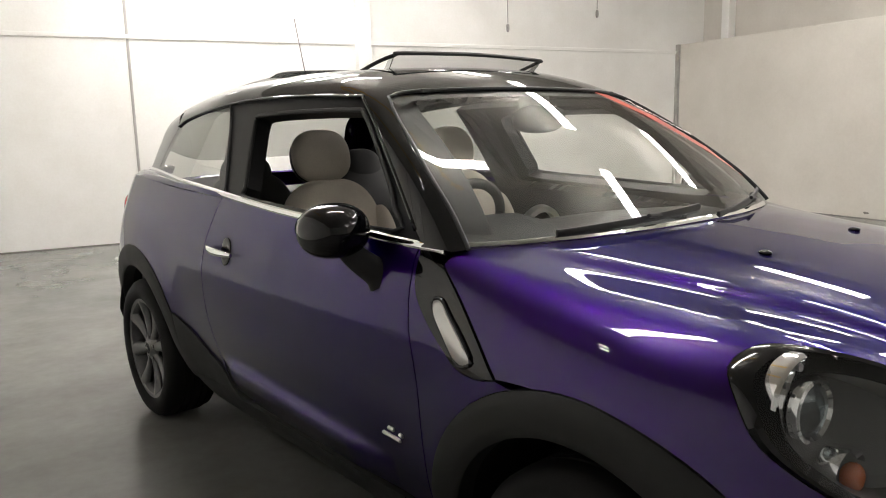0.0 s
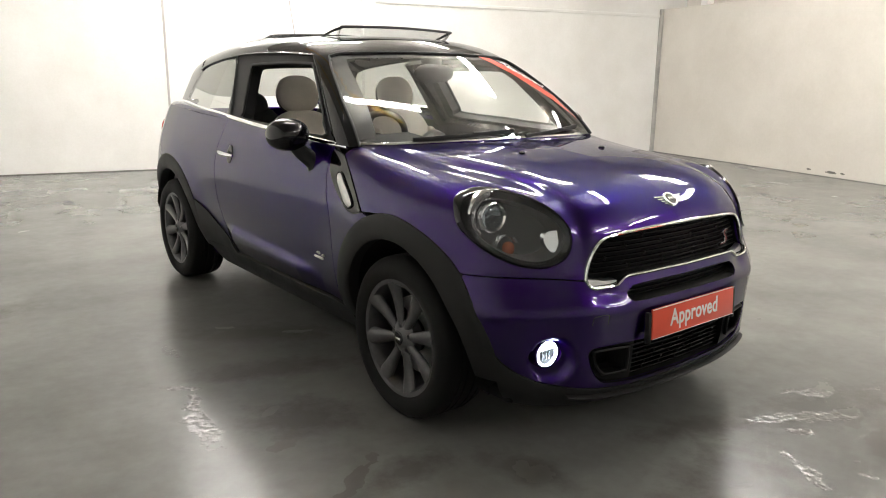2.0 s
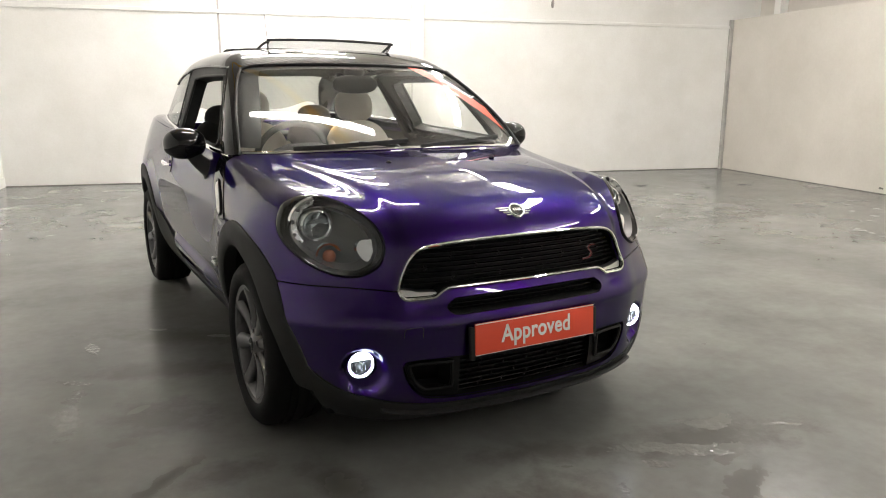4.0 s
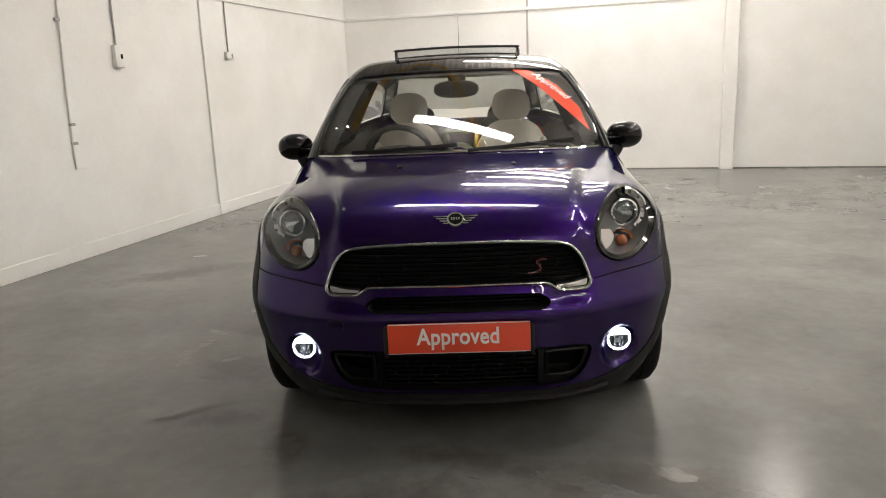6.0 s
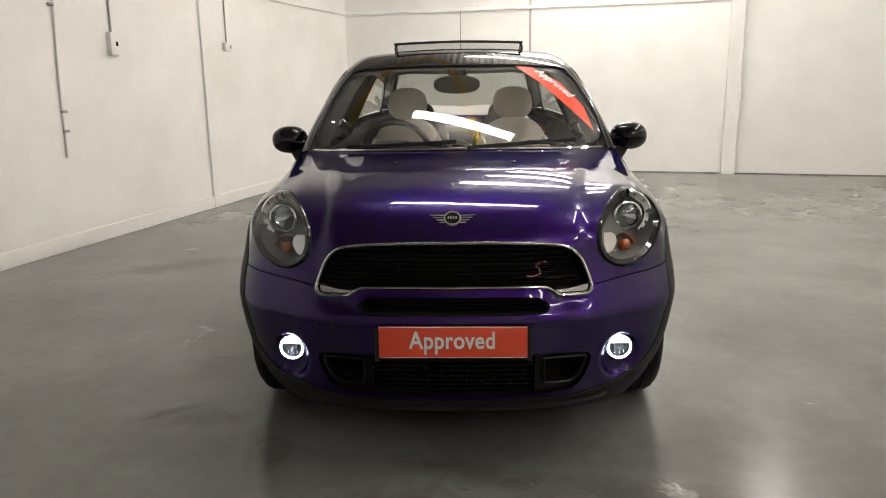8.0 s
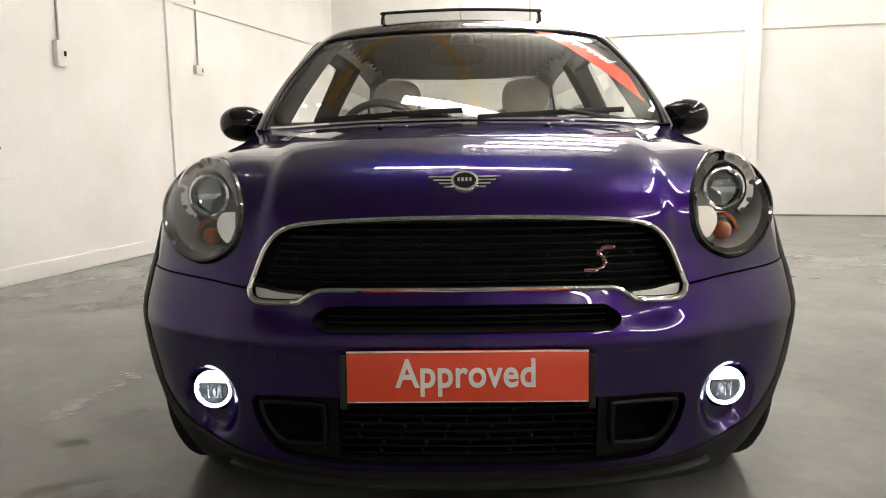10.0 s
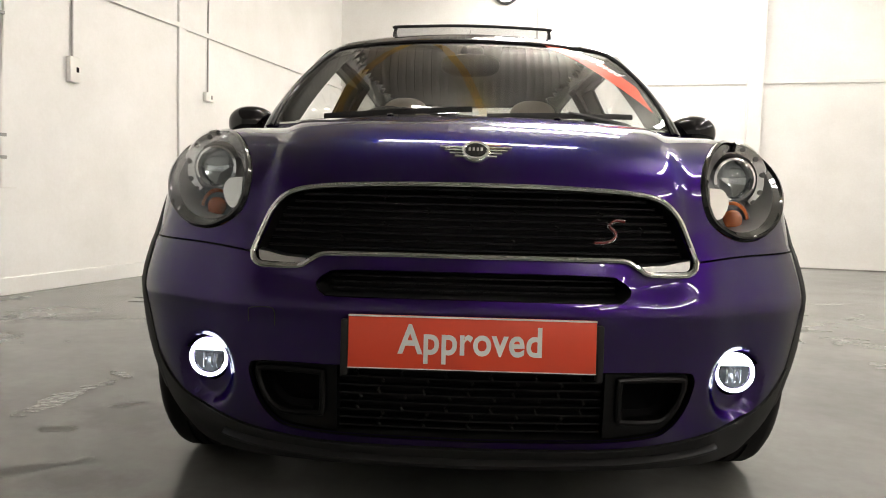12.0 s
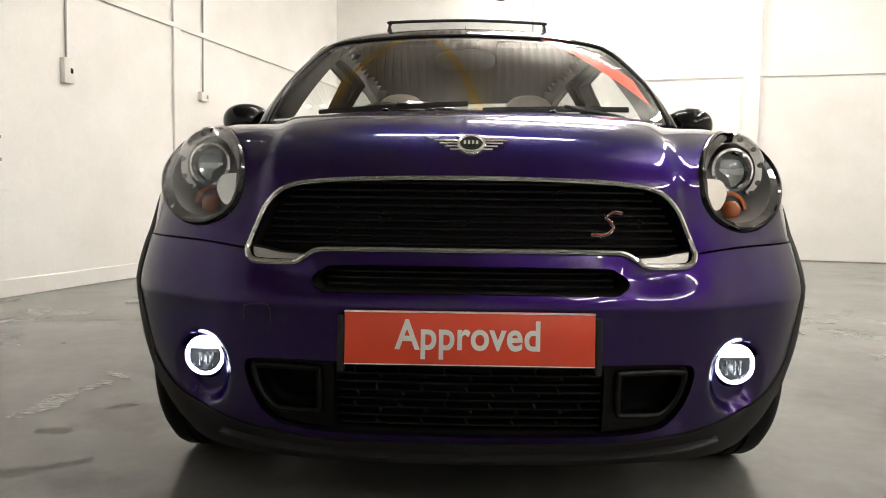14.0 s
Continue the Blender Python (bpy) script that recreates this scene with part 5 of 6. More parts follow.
outer, inner, seat_ring = lamp_ring(1.0, 0.001), lamp_ring(0.925, 0.006), lamp_ring(0.83, -0.014)
crown_ring = lamp_ring(0.965, 0.008)
LAMP_BOWL = shader("lamp_bowl", (0.14, 0.14, 0.137), 0.32, 0.2)
for s in (1, -1):
    flip = np.array([s, 1, 1])
    bm = bmesh.new()
    vo, vc = loop_strip(bm, outer * flip, crown_ring * flip)
    vi = [bm.verts.new(p) for p in inner * flip]
    vd = [bm.verts.new(p) for p in (inner - grad(lower_form, inner) * 0.02) * flip]
    n = len(vi)
    for a, b in ((vc, vi), (vi, vd)):
        for k in range(n):
            bm.faces.new((a[k], a[(k + 1) % n], b[(k + 1) % n], b[k]))
    head = part("headlight", shape(bm), GLOSS_BLACK, car, "rounded headlight with gloss black surround")
    push = Vector((0.30, 0.92, -0.10)).normalized()
    bm = bmesh.new()
    centre = inner.mean(0)
    deep = centre + (seat_ring - centre) * 0.88 + np.array(push) * 0.085
    vi, vd = loop_strip(bm, seat_ring * flip, deep * flip)
    mid = bm.verts.new((centre + np.array(push) * 0.10) * flip)
    for k in range(len(vd)):
        bm.faces.new((vd[k], vd[(k + 1) % len(vd)], mid))
    part("bowl", shape(bm), LAMP_BOWL, head, "grey lamp bowl")
    bm = bmesh.new()
    loop_strip(bm, (inner - grad(lower_form, inner) * 0.006) * flip, seat_ring * flip)
    part("bezel", bm, GLOSS_BLACK, head, "gloss black inner bezel")
    aim = Vector((-0.12 * s, -1, 0.03))
    at = Vector((-0.672 * s, 0.405, 0.848))
    m = disc_frame(at, aim)
    part("projector_ring", shape(lathe([(0.045, 0.010), (0.050, 0.016), (0.056, 0.014), (0.060, 0.0), (0.060, -0.05), (0.045, -0.05)], 40, closed=True, m=m)), REFLECTOR, head, "chrome projector ring")
    part("projector_tube", shape(lathe([(0.064, -0.012), (0.070, -0.014), (0.072, -0.05), (0.062, -0.05)], 40, closed=True, m=m)), REFLECTOR, head)
    part("projector_lens", shape(lathe([(0, 0.022), (0.016, 0.020), (0.031, 0.013), (0.044, 0.0), (0.044, -0.012), (0, -0.012)], 32, m=m)), LENS, head, "clear projector lens")
    part("projector_back", shape(lathe([(0, -0.03), (0.02, -0.028), (0.044, -0.012), (0.044, -0.034), (0, -0.034)], 32, m=m)), REFLECTOR, head)
    bm = bmesh.new()
    rows = []
    for a in np.linspace(radians(95), radians(230), 18):
        a = a if s > 0 else math.pi - a
        rows.append([bm.verts.new(m @ Vector((r * math.cos(a), r * math.sin(a), h))) for r, h in ((0.070, -0.004), (0.094, 0.000), (0.100, -0.006), (0.098, -0.035), (0.070, -0.035))])
    for a, b in zip(rows, rows[1:]):
        for k in range(5):
            bm.faces.new((a[k], a[(k + 1) % 5], b[(k + 1) % 5], b[k]))
    bm.faces.new(rows[0])
    bm.faces.new(rows[-1])
    part("bracket", shape(bm), REFLECTOR, head, "chrome bracket with round holes")
    for a in (108, 138, 170, 202, 224):
        a = radians(a if s > 0 else 180 - a)
        part("bracket_hole", shape(lathe([(0, 0.0015), (0.0068, 0.0015), (0.0068, -0.004), (0, -0.004)], 14, m=m @ pose(0.083 * math.cos(a), 0.083 * math.sin(a), 0))), LAMP_BOWL, head)
    bm = blob(0.024, 0.020, 0.026, Matrix.Translation((-0.652 * s, 0.335, 0.745)), 2.2, 24, 14)
    bulb = part("indicator", bm, AMBER, head, "amber indicator bulb")
    part("indicator_ring", shape(lathe([(0.038, 0.0), (0.047, 0.008), (0.050, 0.0), (0.046, -0.03), (0.038, -0.03)], 28, closed=True, m=disc_frame((-0.652 * s, 0.345, 0.745), aim))), REFLECTOR, head)
    bm = bmesh.new()
    fan = [(-0.548, 0.82), (-0.585, 0.815), (-0.598, 0.785), (-0.58, 0.752), (-0.562, 0.75), (-0.548, 0.78)]
    q = front_line(lower_form, fan, 4) + (0, 0.028, 0)
    va, vb = loop_strip(bm, q * flip, (q + (0.0, 0.02, 0)) * flip)
    bm.faces.new(va)
    part("inner_reflector", shape(bm), REFLECTOR, head, "bright inner reflector")
    panel("lens", lower_form, [inner], (0.45, 0.85, -0.15), LENS, head, 0.02, gap=0, depth=0, lift=0.0, normals=False)
    if s < 0:
        mirror_mesh(head.children[-1].data)

FOG_BOWL = shader("fog_bowl", (0.16, 0.16, 0.165), 0.22, 0.6)
# Fog lamps with lit rings, each in a hollow of the bumper.
for s in (1, -1):
    flip = np.array([s, 1, 1])
    rim = fog_hole * flip
    at = Vector((FOG[0] * s, float(fog_hole[:, 1].mean()) - 0.006, FOG[1] + 0.004))
    aim = Vector((-0.06 * s, -1, 0))
    m = disc_frame(at, aim) @ Matrix.Diagonal((0.92, 0.92, 1, 1))
    fog = part("fog_lamp", shape(lathe([(0.040, 0.000), (0.052, 0.004), (0.056, -0.006), (0.056, -0.07), (0.036, -0.06)], 36, closed=True, m=m)), PAINT, car, "round fog lamp with a lit white ring")
    bm = bmesh.new()
    loop_strip(bm, rim, [tuple(at + (Vector(p) - at) * 0.92 + Vector((0.02 * s, 0.05, 0))) for p in rim])
    part("hollow", bm, PAINT, fog)
    part("light_ring", shape(lathe([(0.042, 0.004), (0.045, 0.009), (0.049, 0.008), (0.051, 0.003), (0.048, -0.004), (0.043, -0.004)], 36, closed=True, m=m)), RING_LIGHT, fog, "glowing white running light ring")
    bm = bmesh.new()
    arc_pts = [(0.047 * math.cos(a), 0.047 * math.sin(a)) for a in np.linspace(radians(24), radians(156), 17)]
    va, vb = loop_strip(bm, [m @ Vector((x, y, 0.009)) for x, y in arc_pts], [m @ Vector((x, y, 0.0)) for x, y in arc_pts])
    bm.faces.new(va)
    part("light_brow", shape(bm), RING_LIGHT, fog, "glowing white upper segment")
    part("fog_reflector", shape(lathe([(0.042, 0.000), (0.032, -0.02), (0.014, -0.035), (0, -0.038), (0, -0.044), (0.036, -0.03)], 28, m=m)), FOG_BOWL, fog)
    for x in (-0.016, 0.004, 0.018):
        part("fog_rib", box(x - 0.0022, -0.028, -0.024, x + 0.0022, 0.006, -0.004, 0.001, turn=m), REFLECTOR, fog)
    part("fog_lens", shape(lathe([(0, 0.006), (0.02, 0.005), (0.042, 0.001)], 28, m=m)), LENS, fog)


# ---- glasshouse trim, mirrors, handles ----
belt_out = side_line(lower_form, [(1.235, 1.03), (1.315, 1.037), (1.7, 1.054), (2.1, 1.070), (2.5, 1.087), (3.0, 1.104), (3.5, 1.125), (3.85, 1.122)], 6)
belt_in = side_line(cabin_form, belt_out[:, 1:] + (0, 0.012), 1)
set_in = np.clip((belt_out[:, 1:2] - 2.0) / 0.9, 0, 1)
belt_line = belt_out + (belt_in - belt_out) * (set_in * set_in * (3 - 2 * set_in))
belt_line[:, 0] = np.maximum(belt_line[:, 0], belt_out[:, 0])
bm = bmesh.new()
rows = []
for a, b in zip(belt_out, belt_line):
    rows.append([bm.verts.new(a + (b - a) * k + (-0.006 * math.sin(k * math.pi), 0, 0.010 * math.sin(k * math.pi) - 0.004 * (k == 0))) for k in (0, 0.25, 0.5, 0.75, 1.0)])
for a, b in zip(rows, rows[1:]):
    for k in range(4):
        bm.faces.new((a[k], a[k + 1], b[k + 1], b[k]))
twin("shoulder", bm, PAINT, car)
bead("waist_strip", belt_line + (-0.003, 0, 0.003), 0.009, CHROME, car, "chrome waist strip", both=True, flat=1.3)
cowl = top_line(lower_form, REAR_HOOD, 6) + (0, 0.008, 0.004)
full = np.concatenate([mirror_line(cowl)[::-1], cowl[1:]])
bead("cowl_strip", full, 0.010, CHROME, car, "chrome strip between bonnet and windscreen")
bm = bmesh.new()
rows = [[bm.verts.new((p[0], p[1] + a, p[2] + b)) for a, b in ((0.0, 0.002), (0.05, 0.0), (0.12, -0.02), (0.12, -0.06), (0.0, -0.04))] for p in full * (0.985, 1, 1)]
for a, b in zip(rows, rows[1:]):
    for k in range(4):
        bm.faces.new((a[k], a[k + 1], b[k + 1], b[k]))
part("scuttle_cover", shape(bm), PLASTIC, car, "black plastic scuttle cover")

# Door window frames; the driver's window is wound down, the other is closed.
OPEN = [(1.43, 1.062), (1.455, 1.12), (1.50, 1.175), (1.637, 1.30), (1.725, 1.37), (1.78, 1.383), (2.1, 1.386), (2.38, 1.38), (2.43, 1.362), (2.40, 1.267), (2.35, 1.13), (2.32, 1.095), (1.9, 1.078)]
open_line = side_line(cabin_form, spline(OPEN, 3, True), 1)
frame_out = [a_side, win_top, b_line[::-1], side_line(cabin_form, [(2.48, 1.05), (2.1, 1.033), (1.7, 1.016), (1.315, 1.0)])]
FRAME_BLACK = shader("satin_black_frame", (0.009, 0.009, 0.0095), 0.5, spec=0.3)
frames = panel("window_frame", cabin_form, frame_out, (1, 0, -0.3), FRAME_BLACK, car, 0.03, holes=[[open_line]], gap=0.0005, depth=0.06, both=True, lift=-0.004)
for s in (1, -1):
    bead("window_seal", (open_line + grad(cabin_form, open_line) * 0.0) * (s, 1, 1), 0.008, SEAL, car, closed=True)
panel("door_glass", cabin_form, [open_line], (1, 0, -0.3), GLASS, car, 0.06, gap=0, depth=0, lift=-0.02, normals=False)[0]
mirror_mesh(bpy.data.objects["door_glass"].data)
bead("quarter_joint", b_line[:, :] + grad(cabin_form, b_line) * 0.002, 0.004, SEAL, car, both=True)
drip = np.concatenate([a_side[3:], win_top[1:], q_top[1:]])
bead("roof_gutter", drip + grad(cabin_form, drip) * 0.004, 0.006, GLOSS_BLACK, car, both=True)
bead("screen_seal", np.concatenate([screen_side, screen_top[1:]]) + (0, -0.003, 0.003), 0.006, SEAL, car, both=True)
shade_top = front_line(cabin_form, [(-0.565, 1.395), (-0.49, 1.414), (-0.25, 1.424), (0, 1.426)])
panel("screen_band", cabin_form, [screen_top[::-1], front_line(cabin_form, [(-0.580, 1.415), (-0.565, 1.395)], 2), shade_top], (0.1, 0.7, -0.5), SEAL, car, 0.03, gap=0, depth=0, lift=-0.006, mirrored=True)

# Door mirrors.
for s in (1, -1):
    cap = blob(0.095, 0.088, 0.072, pose(-0.902 * s, 1.525, 1.070, 0, 0, 6 * s), 2.25, 32, 18)
    mirror = part("door_mirror", cap, GLOSS_BLACK, car, "gloss black oval door mirror")
    arm = spline([(-0.885 * s, 1.515, 1.035), (-0.855 * s, 1.49, 0.995), (-0.815 * s, 1.46, 0.955), (-0.80 * s, 1.45, 0.93)], 4)
    part("mirror_arm", shape(tube(arm, np.linspace(0.022, 0.034, len(arm)), 14, flat=1.3)), PLASTIC, mirror, "black plastic mirror arm")
    part("mirror_glass", shape(lathe([(0, 0.0), (0.058, 0.0), (0.062, -0.006), (0, -0.006)], 32, m=pose(-0.902 * s, 1.612, 1.072, -90, 0, 0) @ Matrix.Diagonal((1.1, 0.8, 1, 1)))), CHROME, mirror)

# Door handles on dark finger wells, badge bars, and the bonnet's washer jets.
for s in (1, -1):
    hy, hz = 2.40, 0.905
    q = side_line(lower_form, [(hy - 0.11, hz - 0.003), (hy, hz), (hy + 0.10, hz + 0.006)], 6) * (s, 1, 1)
    handle = part("door_handle", shape(tube(q + np.array([[-s * (0.018 + 0.016 * math.sin(math.pi * k / (len(q) - 1))), 0, 0] for k in range(len(q))]), [0.006 + 0.006 * math.sin(math.pi * k / (len(q) - 1)) for k in range(len(q))], 12, flat=1.25)), CHROME, car, "chrome pull handle")
    w = side_line(lower_form, [(hy - 0.035, hz)], 1)[0] * (s, 1, 1)
    n = grad(lower_form, w[None])[0]
    part("finger_well", shape(lathe([(0, 0.001), (0.02, 0.0005), (0.034, 0.0025), (0.037, 0.001), (0.037, -0.004), (0, -0.006)], 28, m=disc_frame(w + n * 0.002, n) @ Matrix.Diagonal((1.0, 1.35, 1, 1)))), GLOSS_BLACK, handle)
    for y0, y1, z0 in ((1.36, 1.44, 0.522), (1.385, 1.41, 0.545), (1.345, 1.36, 0.54)):
        a = side_line(lower_form, [(y0, z0), (y1, z0)], 2) * (s, 1, 1)
        part("side_badge", shape(tube(a + (-s * 0.002, 0, 0), 0.006, 6)), SATIN, car, "small silver badge bar")
    j = Vector(top_line(lower_form, [(-0.25 * s, 0.70)], 1)[0])
    part("washer_jet", blob(0.011, 0.016, 0.007, Matrix.Translation(j + Vector((0, 0, 0.003)))), GLOSS_BLACK, car)

# Side vents: a bright blade set in the gloss black panel.
for s in (1, -1):
    blade = side_line(lower_form, spline([(1.205, 0.928), (1.175, 0.932), (1.135, 0.90), (1.05, 0.828), (1.06, 0.806), (1.095, 0.803), (1.15, 0.85), (1.20, 0.90)], 3, True), 1)
    nb = grad(lower_form, blade)
    bm = bmesh.new()
    c = blade.mean(0)
    va, vb = loop_strip(bm, blade + nb * 0.004, c + (blade - c) * 0.82 + nb * 0.012)
    bm.faces.new(vb)
    bmesh.ops.scale(bm, vec=(s, 1, 1), verts=bm.verts)
    vent = part("side_vent", shape(bm), SATIN, car, "silver side vent blade")
    part("vent_rim", shape(tube((blade + nb * 0.005) * (s, 1, 1), 0.005, 8, closed=True)), GLOSS_BLACK, vent)

# Wipers.
for x0, y0, x1, dy in ((-0.05, 1.03, -0.52, 0.0), (0.56, 1.13, 0.05, 0.0)):
    xs = np.linspace(x1, x1 + 0.52, 14)
    p = front_line(cabin_form, [(x, 1.055 + 0.026 * (x - x1) / 0.52) for x in xs], 1)
    p = p + grad(cabin_form, p) * 0.010
    wiper = part("wiper", shape(tube(p, 0.006, 6, flat=1.8)), SEAL, car, "black wiper blade")
    k = len(p) // 2
    base = top_line(lower_form, [(x0, y0)], 1)[0]
    arm = spline([base + (0, 0.02, 0.012), (base + p[k]) / 2 + (0, 0, 0.012), p[k] + grad(cabin_form, p[k:k + 1])[0] * 0.012], 5)
    part("wiper_arm", shape(tube(arm, np.linspace(0.011, 0.006, len(arm)), 8)), SEAL, wiper)
    part("wiper_spindle", blob(0.018, 0.02, 0.012, Matrix.Translation(base + (0, 0.02, 0.008))), SEAL, wiper)

# Red sticker across the windscreen's upper corner.
STICK = [(0.305, 1.438), (0.402, 1.428), (0.54, 1.345), (0.64, 1.228), (0.672, 1.115), (0.572, 1.214), (0.43, 1.348)]
st = front_line(cabin_form, STICK, 1)
sticker = panel("screen_sticker", cabin_form, [st], (-0.3, 0.7, -0.5), RED, car, 0.03, gap=0, depth=0, lift=0.002, label="red diagonal sticker with white lettering")[0]
mid = front_line(cabin_form, [(0.505, 1.335)], 1)[0]
nn = grad(cabin_form, mid[None])[0]
e0, e1 = front_line(cabin_form, [(0.43, 1.398), (0.59, 1.265)], 1)
ux = Vector(e1 - e0).normalized()
uz = Vector(nn)
ux = (ux - uz * ux.dot(uz)).normalized()
mt = Matrix((ux, uz.cross(ux), uz)).transposed().to_4x4()
mt.translation = Vector(mid) + uz * 0.011
lettering("sticker_lettering", "Approved", 0.066, WHITE, sticker, mt, "white lettering", 0.0004)

# Roof: open sunroof with raised wind deflector, glass slid back, aerial.
def roof_at(x, y):
    return top_line(cabin_form, [(x, y)], 1)[0]


bar = spline([(-0.378, 2.16, 1.525), (-0.370, 2.04, 1.556), (-0.355, 1.975, 1.570), (-0.335, 1.955, 1.576), (0, 1.945, 1.584), (0.335, 1.955, 1.576), (0.355, 1.975, 1.570), (0.370, 2.04, 1.556), (0.378, 2.16, 1.525)], 5)
defl = part("wind_deflector", shape(tube(bar, 0.007, 8)), SEAL, car, "raised black wind deflector with mesh")
NET = bpy.data.materials.new("deflector_mesh")
NET.use_nodes = True
see = add(NET, "ShaderNodeBsdfTransparent")
net_mix = add(NET, "ShaderNodeMixShader", Fac=0.42)
NET.node_tree.nodes["Principled BSDF"].inputs["Base Color"].default_value = (0.25, 0.23, 0.22, 1)
NET.node_tree.nodes["Principled BSDF"].inputs["Roughness"].default_value = 0.8
wire(NET, see.outputs[0], net_mix.inputs[1])
wire(NET, NET.node_tree.nodes["Principled BSDF"].outputs[0], net_mix.inputs[2])
wire(NET, net_mix.outputs[0], NET.node_tree.nodes["Material Output"].inputs[0])
bm = bmesh.new()
top, low = [], []
for p in bar[8:-8]:
    top.append(bm.verts.new(p))
    low.append(bm.verts.new((p[0] * 0.98, p[1] + 0.05, roof_at(p[0] * 0.98, p[1] + 0.05)[2] - 0.004)))
for k in range(len(top) - 1):
    bm.faces.new((top[k], top[k + 1], low[k + 1], low[k]))
part("deflector_net", bm, NET, defl, "see-through mesh")
bm = bmesh.new()
rows = []
for y in np.linspace(2.62, 3.14, 8):
    rows.append([bm.verts.new(roof_at(x, y) + (0, 0, 0.022 + 0.012 * (y < 2.7))) for x in np.linspace(-0.42, 0.42, 9)])
for a, b in zip(rows, rows[1:]):
    for k in range(8):
        bm.faces.new((a[k], a[k + 1], b[k + 1], b[k]))
bmesh.ops.solidify(bm, geom=bm.faces[:], thickness=0.012)
part("sunroof_glass", shape(bm), GLOSS_BLACK, car, "dark sunroof glass slid back")
aerial = part("aerial", shape(tube([(0, 3.17, 1.49), (0, 3.20, 1.58), (0, 3.288, 1.868)], [0.004, 0.0022, 0.0016], 6)), SEAL, car, "thin black roof aerial")
part("aerial_base", blob(0.022, 0.04, 0.018, Matrix.Translation((0, 3.17, 1.498))), GLOSS_BLACK, aerial)

# Tail lamps and rear bumper, seen only from behind.
for s in (1, -1):
    c = cast(lower_form, np.array([[-0.67, 4.6, 0.92]]), (0, -1, 0), 2.4, 80)[0] * (s, 1, 1)
    part("tail_lamp", blob(0.06, 0.035, 0.10, Matrix.Translation(c), 2.6), RED_GLASS, car, "red tail lamp")
part("rear_bumper", blob(0.70, 0.14, 0.12, Matrix.Translation((0, 3.92, 0.36)), 3.5), PLASTIC, car, "black rear bumper")


# ---- inside the car ----
inside = lambda p: cabin_form(p) + 0.028
# An added sheet under the open sunroof lets only a little light into the cabin.
OPENING_EDGE = top_line(inside, [(0, 2.64), (-0.2, 2.64), (-0.39, 2.63), (-0.40, 2.3), (-0.39, 2.04), (-0.2, 2.02), (0, 2.01)], 2)
LIGHT_SCREEN = bpy.data.materials.new("light_screen_sheet")
LIGHT_SCREEN.use_nodes = True
LIGHT_SCREEN.node_tree.nodes["Principled BSDF"].inputs["Base Color"].default_value = (0.10, 0.095, 0.09, 1)
LIGHT_SCREEN.node_tree.nodes["Principled BSDF"].inputs["Roughness"].default_value = 0.9
through_screen = add(LIGHT_SCREEN, "ShaderNodeBsdfTransparent")
screen_mix = add(LIGHT_SCREEN, "ShaderNodeMixShader", Fac=0.93)
wire(LIGHT_SCREEN, through_screen.outputs[0], screen_mix.inputs[1])
wire(LIGHT_SCREEN, LIGHT_SCREEN.node_tree.nodes["Principled BSDF"].outputs[0], screen_mix.inputs[2])
wire(LIGHT_SCREEN, screen_mix.outputs[0], LIGHT_SCREEN.node_tree.nodes["Material Output"].inputs[0])
panel("sunshade", inside, [OPENING_EDGE, crest(2.05, 2.6, 8, inside)], (0.05, 0, -1), LIGHT_SCREEN, car, 0.06, gap=0, depth=0, mirrored=True, label="added dark sheet that keeps most light out of the sunroof opening")
panel("headliner", inside, [top_line(inside, [(0, 1.66), (-0.3, 1.70), (-0.50, 1.80)]), top_line(inside, [(-0.52, 2.0), (-0.53, 2.5), (-0.52, 3.0), (-0.46, 3.45)]), top_line(inside, [(-0.46, 3.45), (-0.2, 3.58), (0, 3.6)]), crest(3.5, 2.70, 8, inside), OPENING_EDGE, crest(1.98, 1.75, 4, inside)], (0.05, 0, -1), HEADLINER, car, 0.06, gap=0, depth=0, mirrored=True, label="grey cloth headliner")
panel("pillar_trim", inside, [front_line(inside, [(-0.635, 1.06), (-0.575, 1.22), (-0.52, 1.36), (-0.485, 1.41)]), side_line(inside, [(1.80, 1.385), (1.68, 1.30), (1.50, 1.15), (1.38, 1.06)])], (0.6, 0.6, -0.2), TRIM, car, 0.04, gap=0, depth=0, both=True)
panel("b_pillar_trim", inside, [side_line(inside, [(2.44, 1.0), (2.50, 1.2), (2.56, 1.40)]), side_line(inside, [(2.76, 1.40), (2.68, 1.2), (2.62, 1.0)])], (1, 0, 0), TRIM, car, 0.05, gap=0, depth=0, both=True)
for s in (1, -1):
    bm = bmesh.new()
    rows = []
    for y in np.linspace(1.28, 3.75, 20):
        half = [float(-side_line(lower_form, [(y, z)], 1)[0, 0]) - 0.05 for z in (0.45, 0.85, 1.0)]
        rows.append([bm.verts.new((-s * x, y, z)) for x, z in zip((half[0], half[1] - 0.03, half[1] - 0.03, half[2], half[2] + 0.03), (0.34, 0.70, 0.86, 0.98, 1.03))])
    for a, b in zip(rows, rows[1:]):
        for k in range(4):
            bm.faces.new((a[k], a[k + 1], b[k + 1], b[k]))
    part("door_trim", bm, TRIM, car, "charcoal door card")

dash = bmesh.new()
prof = [(1.24, 0.98), (1.34, 1.015), (1.48, 1.022), (1.58, 1.01), (1.64, 0.97), (1.655, 0.90), (1.62, 0.80), (1.60, 0.60), (1.26, 0.58)]
rows = []
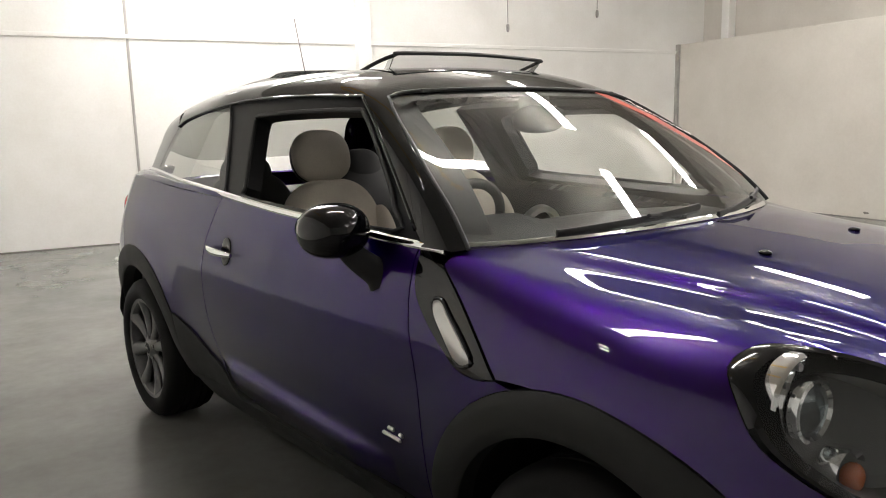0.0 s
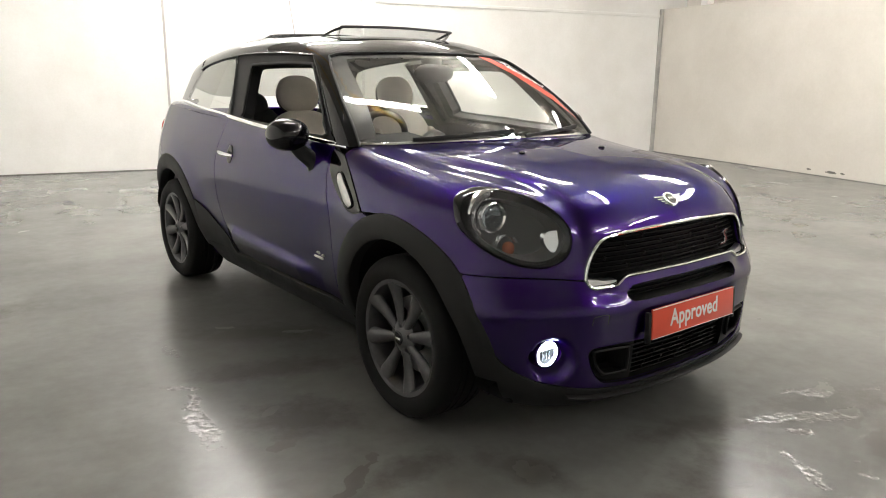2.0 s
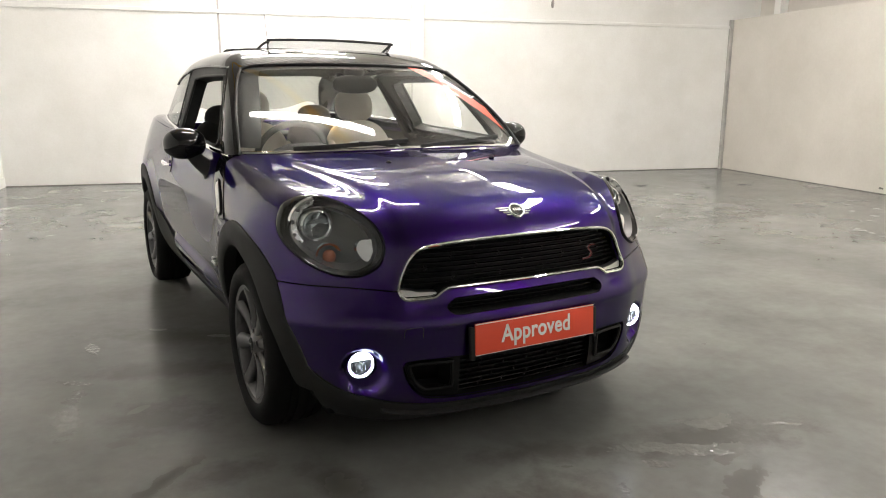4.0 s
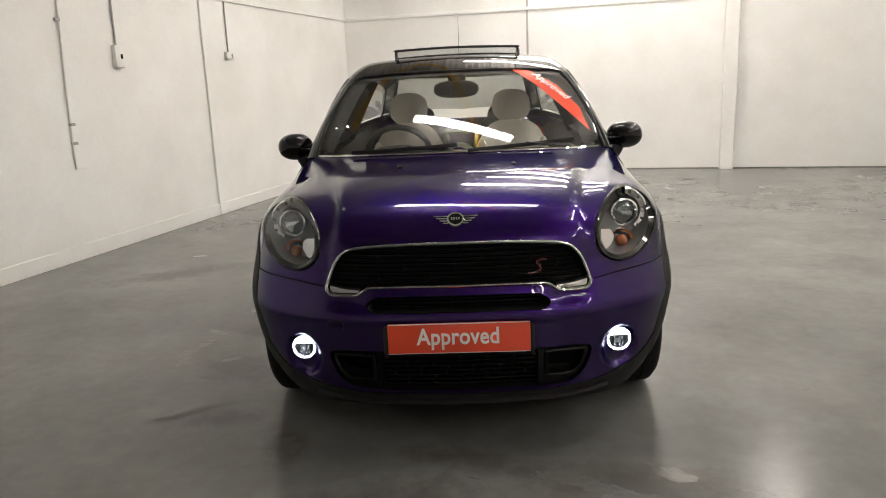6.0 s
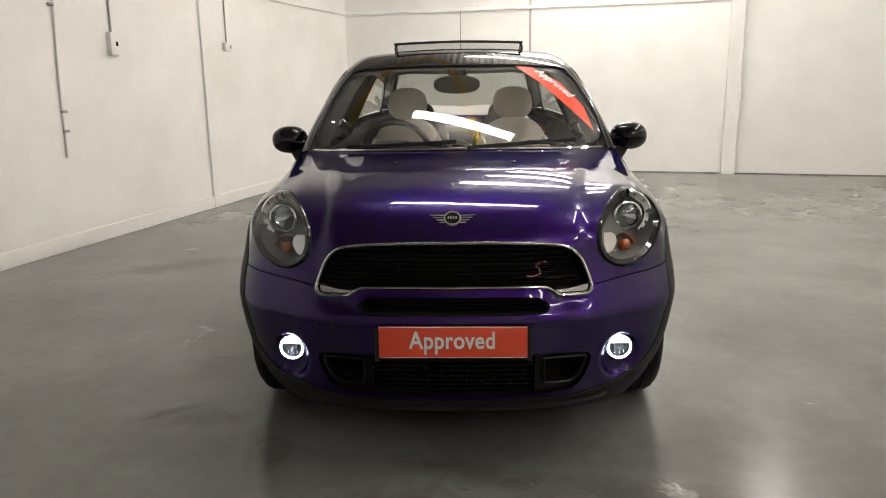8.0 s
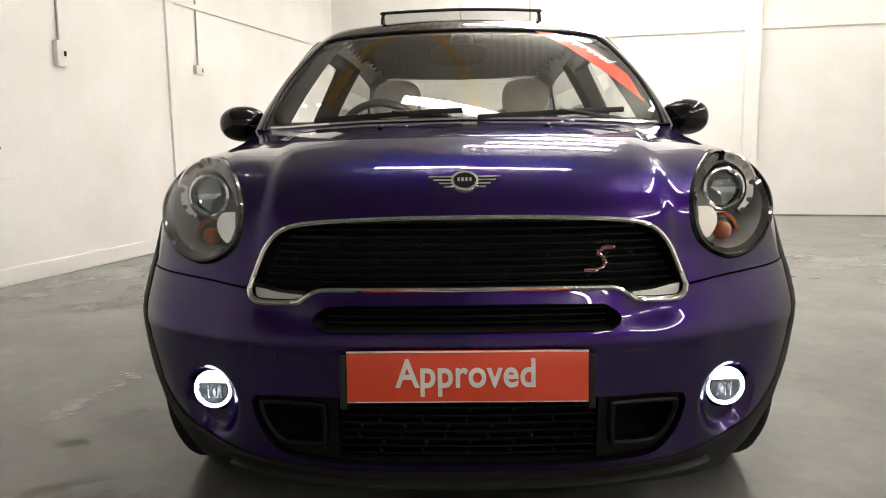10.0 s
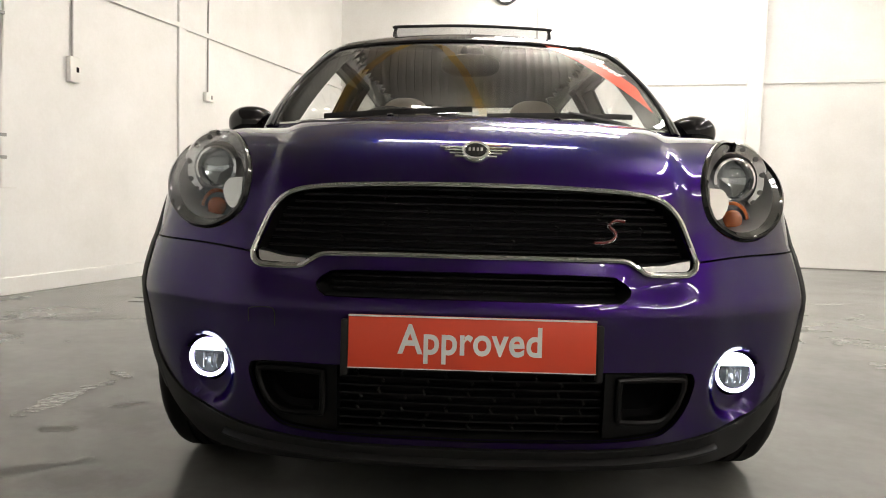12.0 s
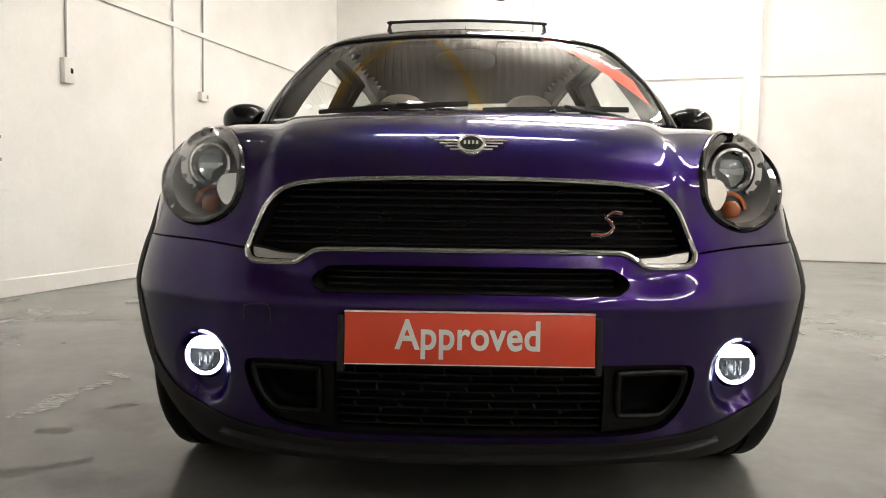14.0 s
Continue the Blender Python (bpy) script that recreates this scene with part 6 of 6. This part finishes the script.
for x in np.linspace(-0.70, 0.70, 21):
    hood_up = 0.045 * math.exp(-(((x + 0.345) / 0.15) ** 4))
    rows.append([dash.verts.new((x, y - 0.05 * (x / 0.7) ** 2 * (y > 1.4), z + (hood_up if 1.4 < y < 1.64 else 0) - 0.02 * (x / 0.7) ** 2)) for y, z in prof])
for a, b in zip(rows, rows[1:]):
    for k in range(len(prof)):
        dash.faces.new((a[k], a[(k + 1) % len(prof)], b[(k + 1) % len(prof)], b[k]))
dash.faces.new(rows[0])
dash.faces.new(rows[-1])
dashboard = part("dashboard", shape(dash), TRIM, car, "charcoal dashboard")
part("centre_dial", shape(lathe([(0.085, 0.006), (0.10, 0.012), (0.108, 0.004), (0.105, -0.02), (0.085, -0.02)], 36, closed=True, m=disc_frame((0, 1.645, 0.945), (0, 1, 0.15)))), SATIN, dashboard, "round silver dial ring")
part("centre_console", box(-0.11, 1.62, 0.36, 0.11, 2.6, 0.62, 0.03), TRIM, car)
sw = disc_frame((-0.345, 1.68, 0.985), (0, 0.88, 0.42))
steer = part("steering_wheel", shape(lathe([(0.183 + 0.017 * math.cos(a), 0.015 * math.sin(a)) for a in np.linspace(0, math.tau, 13)[:-1]], 48, closed=True, m=sw)), TRIM, car, "black three-spoke steering wheel")
part("wheel_boss", shape(lathe([(0, 0.03), (0.05, 0.026), (0.066, 0.008), (0.06, -0.03), (0, -0.04)], 28, m=sw)), TRIM, steer)
for a in (0, 180, 270):
    part("wheel_spoke", box(0.05, -0.018, -0.012, 0.178, 0.018, 0.010, 0.005, turn=sw @ pose(0, 0, 0, 0, 0, a)), TRIM, steer)
part("steering_column", shape(tube([(-0.345, 1.70, 0.975), (-0.345, 1.55, 0.90)], 0.04, 12)), TRIM, steer)


def seat(x, y, cover, tag, label, head=0.615):
    back_m = Matrix.Translation((x, y, 0.62)) @ pose(0, 0, 0, -14)
    base = part(tag, blob(0.245, 0.27, 0.10, Matrix.Translation((x, y - 0.28, 0.50)), 3.2), cover, car, label)
    part("backrest", blob(0.235, 0.075, 0.32, back_m @ pose(0, 0, 0.20), 2.8, 36, 24), cover, base)
    for q in (-1, 1):
        part("bolster", blob(0.045, 0.085, 0.25, back_m @ pose(q * 0.205, -0.045, 0.14), 2.3), cover, base)
        part("headrest_post", shape(tube([tuple(back_m @ Vector((q * 0.06, 0.0, 0.47))), tuple(back_m @ Vector((q * 0.06, 0.0, 0.60)))], 0.007, 8)), SATIN, base)
    part("headrest", blob(0.128, 0.058, 0.108, back_m @ pose(0, 0.0, head), 2.5, 36, 22), cover, base)
    part("headrest_back", blob(0.12, 0.045, 0.10, back_m @ pose(0, 0.035, head - 0.005), 2.5), TRIM, base)
    part("seat_back_shell", blob(0.225, 0.04, 0.30, back_m @ pose(0, 0.062, 0.18), 3.0), TRIM, base)
    return base


for x in (-0.345, 0.345):
    seat(x, 2.36, LEATHER, "seat", "cream leather front seat")
for x in (-0.33, 0.33):
    seat(x, 3.12, TRIM, "rear_seat", "charcoal rear seat", 0.50)
part("parcel_shelf", box(-0.55, 3.35, 0.98, 0.55, 3.80, 1.0, 0.008), TRIM, car)
im = part("cabin_mirror", blob(0.125, 0.022, 0.048, pose(-0.005, 1.63, 1.345, 12, 0, 0), 2.6), TRIM, car, "black oval cabin mirror")
part("mirror_stalk", shape(tube([(0, 1.64, 1.365), (0, 1.65, 1.41)], 0.012, 8)), TRIM, im)
part("sensor_pod", blob(0.05, 0.05, 0.035, Matrix.Translation((0.0, 1.66, 1.405)), 2.5), TRIM, im)
for s in (-1, 1):
    part("sun_visor", box(s * 0.30 - 0.17, 1.68, 1.432, s * 0.30 + 0.17, 1.80, 1.444, 0.005), TRIM, car)

for ob in car.children_recursive:
    if ob.type == "MESH" and ob.data.materials and ob.data.materials[0] in (GLASS, SCREEN_GLASS, TINTED, LENS, NET):
        ob.visible_shadow = False
